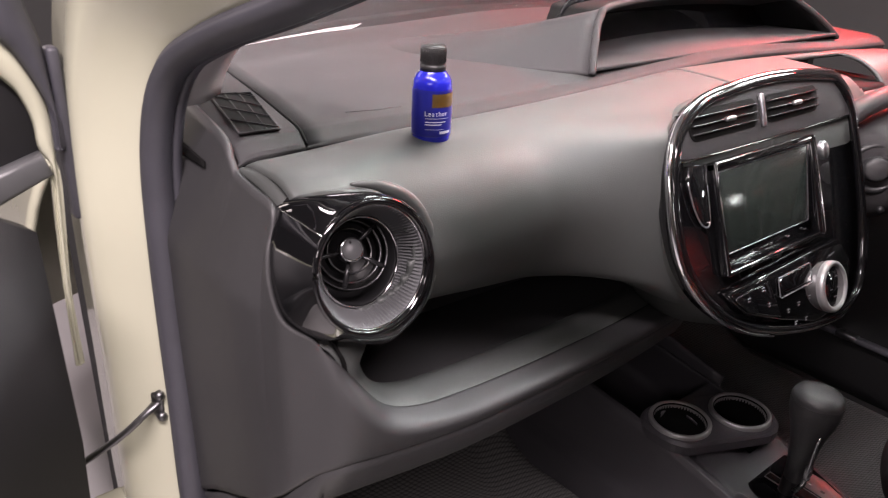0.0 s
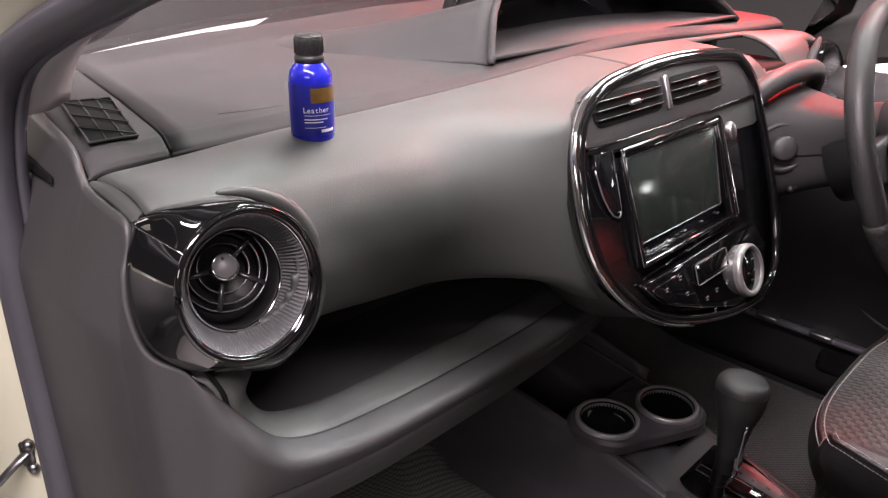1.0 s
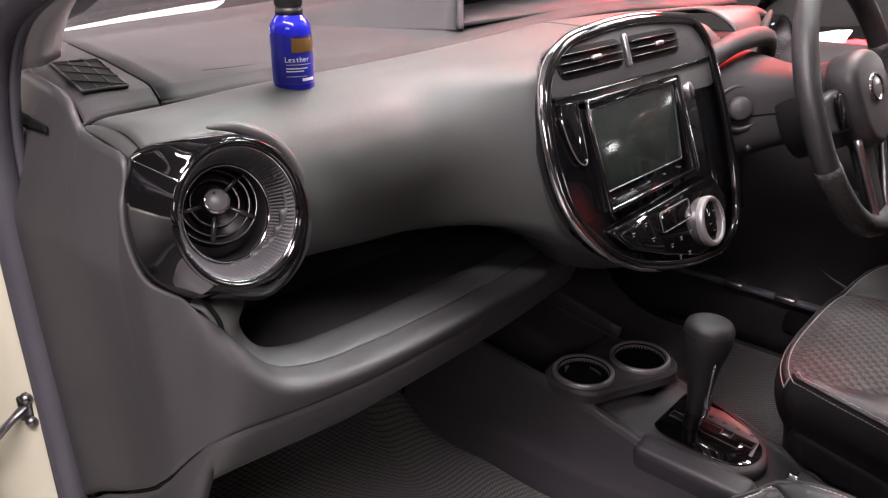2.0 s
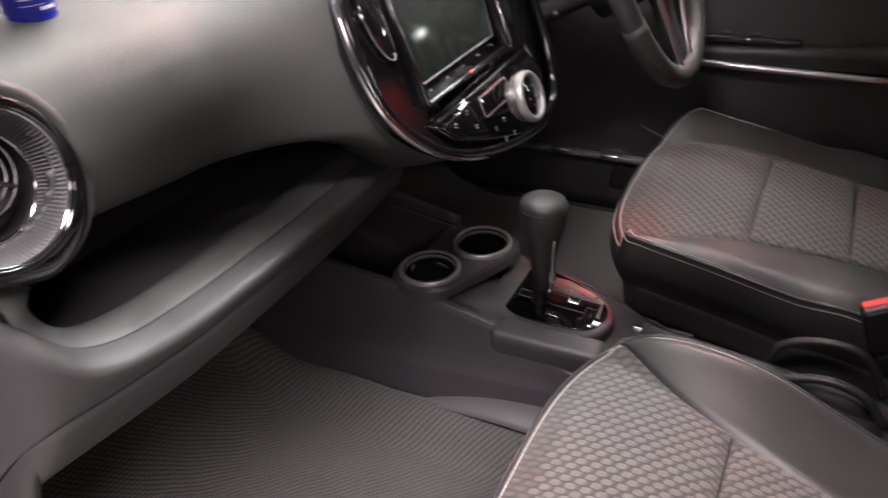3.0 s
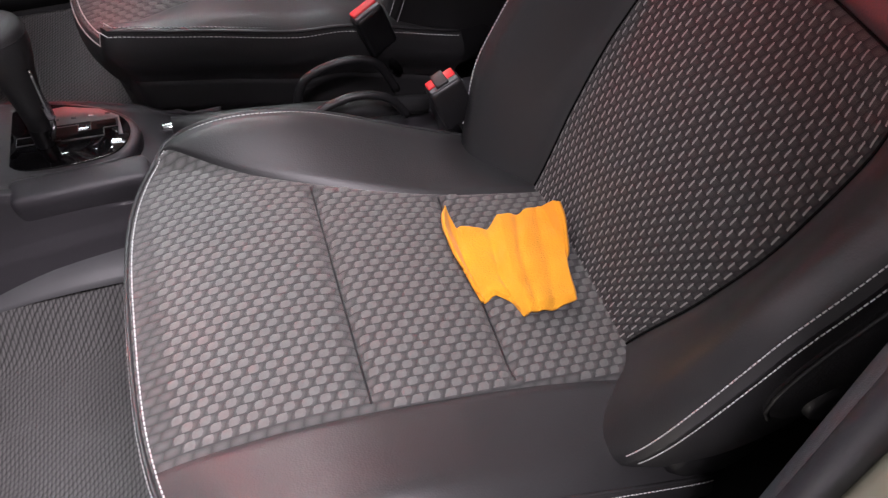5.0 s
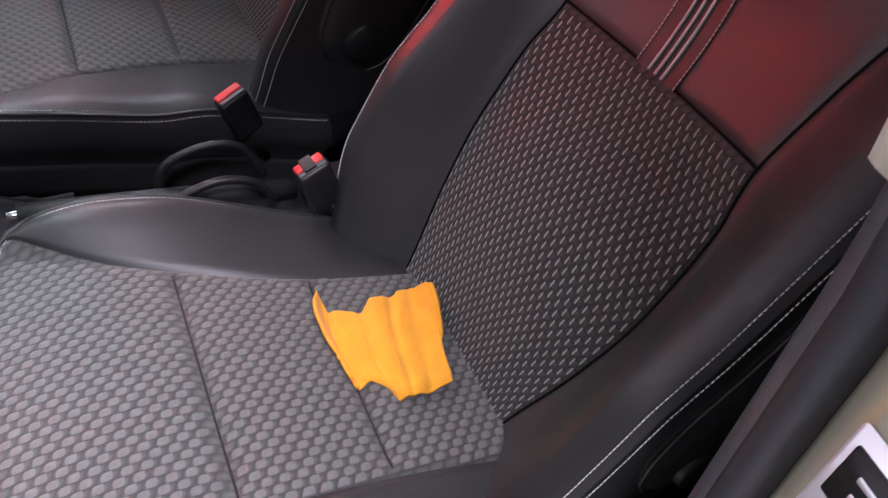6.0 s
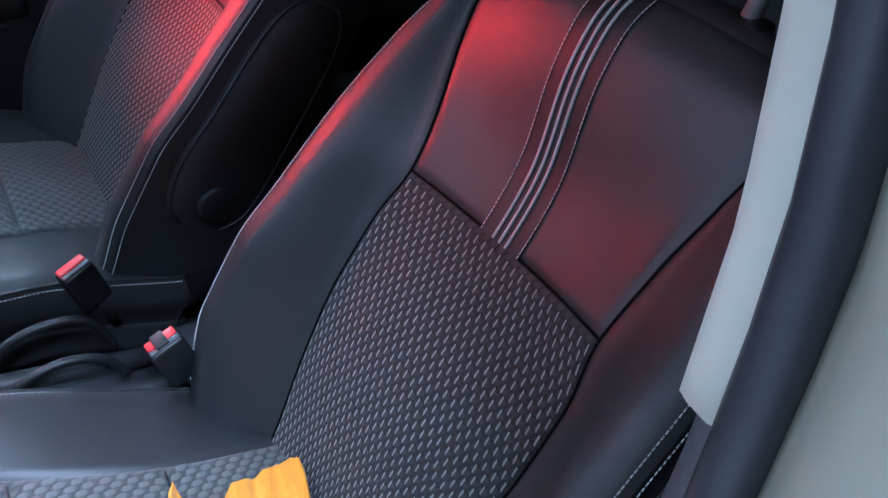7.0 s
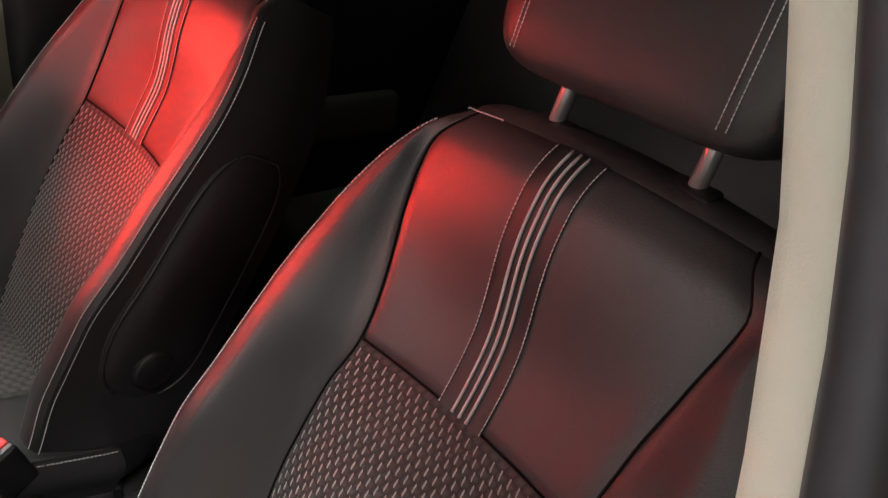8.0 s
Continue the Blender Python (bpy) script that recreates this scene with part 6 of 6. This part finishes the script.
m2 = part("floor_mat", grid(lambda u, v: Vector((0.17 + 0.46 * u, 0.36 + 0.62 * v, 0.318 + 0.20 * clamp01((0.36 + 0.62 * v - 0.80) / 0.25) ** 2 + 0.04 * smooth01((0.12 - u) / 0.12))), 30, 30, uv=lambda u, v: (0.46 * u, 0.62 * v)), M_MAT)
tagged(solid(m2, 0.006), "black ribbed woven floor mat in the driver's footwell", "floor mat", group="floor mats")

edge_strip = part("tunnel_carpet", grid(lambda u, v: Vector((-0.108 + 0.004 * u + 0.052 * v * (1 - 0.8 * u ** 3), 0.38 + 0.25 * u, 0.372 + 0.016 * math.sin(math.pi * v) * (1 - u ** 2) - 0.030 * u ** 4)), 20, 8), M_GREY)
tagged(solid(edge_strip, 0.012), "smooth grey tunnel edge lining beside the floor mat", "lining", kind="structure")

# ---- bottle of leather coating on the dash ----
bottle = thing("coating_bottle", "small blue coating bottle with a black screw cap", "bottle", (-0.426, 0.7255, 1.014))
BT = Matrix.Translation((-0.426, 0.7255, 1.0135))
BR = 0.0192
part("flask", lathe([(0, 0.0), (BR - 0.003, 0.0), (BR - 0.0008, 0.0012), (BR, 0.004), (BR, 0.056), (BR - 0.001, 0.061), (BR - 0.004, 0.0655), (0.0130, 0.0680), (0.0120, 0.0700)], BT, 48), M_BLUE, bottle, "glossy deep blue bottle")
cap = part("cap", lathe([(0.0112, 0.069), (0.0126, 0.0692), (0.0128, 0.0745), (0.0116, 0.0752), (0.0121, 0.0762), (0.0119, 0.0905), (0.0111, 0.0922), (0, 0.0925)], BT, 48), M_CAP, bottle, "black ribbed screw cap")
for k in range(40):
    a = 2 * math.pi * k / 40
    part("cap_rib", rbox(0.0009, 0.0009, 0.0125, BT @ Matrix.Translation((0.0121 * math.cos(a), 0.0121 * math.sin(a), 0.0835)), 0.0002, 1), M_CAP, cap)


def wrap(a0, a1, z0, z1, lift=0.0003, n=16):
    """A patch of the label, bent round the bottle; angles in degrees, 270 faces the seats."""
    return grid(lambda u, v: BT @ Vector(((BR + lift) * math.cos(radians(a0 + (a1 - a0) * u)), (BR + lift) * math.sin(radians(a0 + (a1 - a0) * u)), z0 + (z1 - z0) * v)), n, 2)


label = part("label", wrap(150, 330, 0.008, 0.053), mat("label_blue", (0.010, 0.014, 0.22), 0.3, vary=0.15), bottle, "dark blue printed label")
part("picture", wrap(232, 318, 0.037, 0.050, 0.0006), M_GOLD, label)
for k, (a0, a1, z, h) in enumerate(((214, 275, 0.0225, 0.0009), (214, 262, 0.0200, 0.0009), (214, 285, 0.0262, 0.0004), (256, 296, 0.0112, 0.0026), (214, 270, 0.0155, 0.0004))):
    part("print_line", wrap(a0, a1, z, z + h, 0.0006), M_INK, label)
part("side_print", wrap(318, 329, 0.018, 0.040, 0.0006, 4), M_INK, label)
# the one readable word, set letter by letter round the bottle
word = "Leather"
for k, ch in enumerate(word):
    fc = bpy.data.curves.new("letter", "FONT")
    fc.body, fc.size, fc.align_x, fc.extrude = ch, 0.0066, "CENTER", 0.0001
    tmp = new("letter", fc)
    me = bpy.data.meshes.new_from_object(tmp.evaluated_get(bpy.context.evaluated_depsgraph_get()))
    bpy.data.objects.remove(tmp)
    a = radians(216 + k * 10.0)
    me.transform(Matrix.Translation(BT.translation + Vector(((BR + 0.0006) * math.cos(a), (BR + 0.0006) * math.sin(a), 0.0288))) @ Euler((radians(90), 0, a + math.pi / 2)).to_matrix().to_4x4())
    part("letter", me, M_INK, label, smooth=False)

# ---- yellow cloth on the cushion ----
CLOTH_FAR = [(0, -0.229, 0.037), (0.06, -0.240, 0.035), (0.11, -0.258, 0.033), (0.14, -0.261, 0.0305), (0.36, -0.272, 0.001), (0.42, -0.260, -0.0125), (0.58, -0.2605, -0.041), (0.62, -0.256, -0.048), (0.76, -0.252, -0.068), (1, -0.268, -0.084)]
CLOTH_NEAR = [(0, -0.3585, 0.036), (0.12, -0.362, 0.032), (0.22, -0.359, 0.022), (0.32, -0.372, 0.009), (0.40, -0.390, 0.0056), (0.66, -0.3925, -0.026), (0.92, -0.387, -0.056), (1, -0.381, -0.060)]


def cloth_fn(u, v):
    # v runs from the far edge to the near one; the tunnel side is a curled strip
    fx, fy = lin([(a, b) for a, b, c in CLOTH_FAR], u), lin([(a, c) for a, b, c in CLOTH_FAR], u)
    nx, ny = lin([(a, b) for a, b, c in CLOTH_NEAR], u), lin([(a, c) for a, b, c in CLOTH_NEAR], u)
    x, y = fx + (nx - fx) * v, fy + (ny - fy) * v
    y += 0.014 * math.sin(math.pi * v) * (1 - u) ** 3 + 0.0015 * math.sin(7 * v + 9 * u)
    z = cush((x - SX) / CW, y) + 0.0065
    # a thick fold over the inner half, shallow valleys across it, a creased strip at the tunnel end
    z += 0.009 * smooth01((u - 0.36 - 0.03 * v) / 0.07) - 0.005 * math.exp(-((u - 0.55 + 0.03 * v) / 0.030) ** 2) * (1 - 0.5 * v) - 0.003 * math.exp(-((u - 0.74 + 0.05 * v) / 0.05) ** 2)
    z -= 0.002 * math.exp(-((u - 0.35) / 0.025) ** 2)
    z += 0.010 * math.exp(-(u / 0.07) ** 2) * (1 - 0.5 * v) - 0.003 * math.exp(-((u - 0.13) / 0.018) ** 2) * (1 - 0.6 * v)
    z += 0.0012 * math.sin(19 * v + 5 * u) * math.sin(13 * u) - 0.006 * smooth01((u - 0.93) / 0.07) - 0.004 * smooth01((v - 0.93) / 0.07)
    # leans on the backrest where it meets it
    if y < -0.07:
        z += (-0.07 - y) * 2.0
    return Vector((x, y, z))


cl = part("microfibre_cloth", grid(cloth_fn, 90, 60), M_CLOTHY)
tagged(solid(cl, 0.004, 1.0), "crumpled yellow microfibre cloth lying on the seat cushion", "cloth")
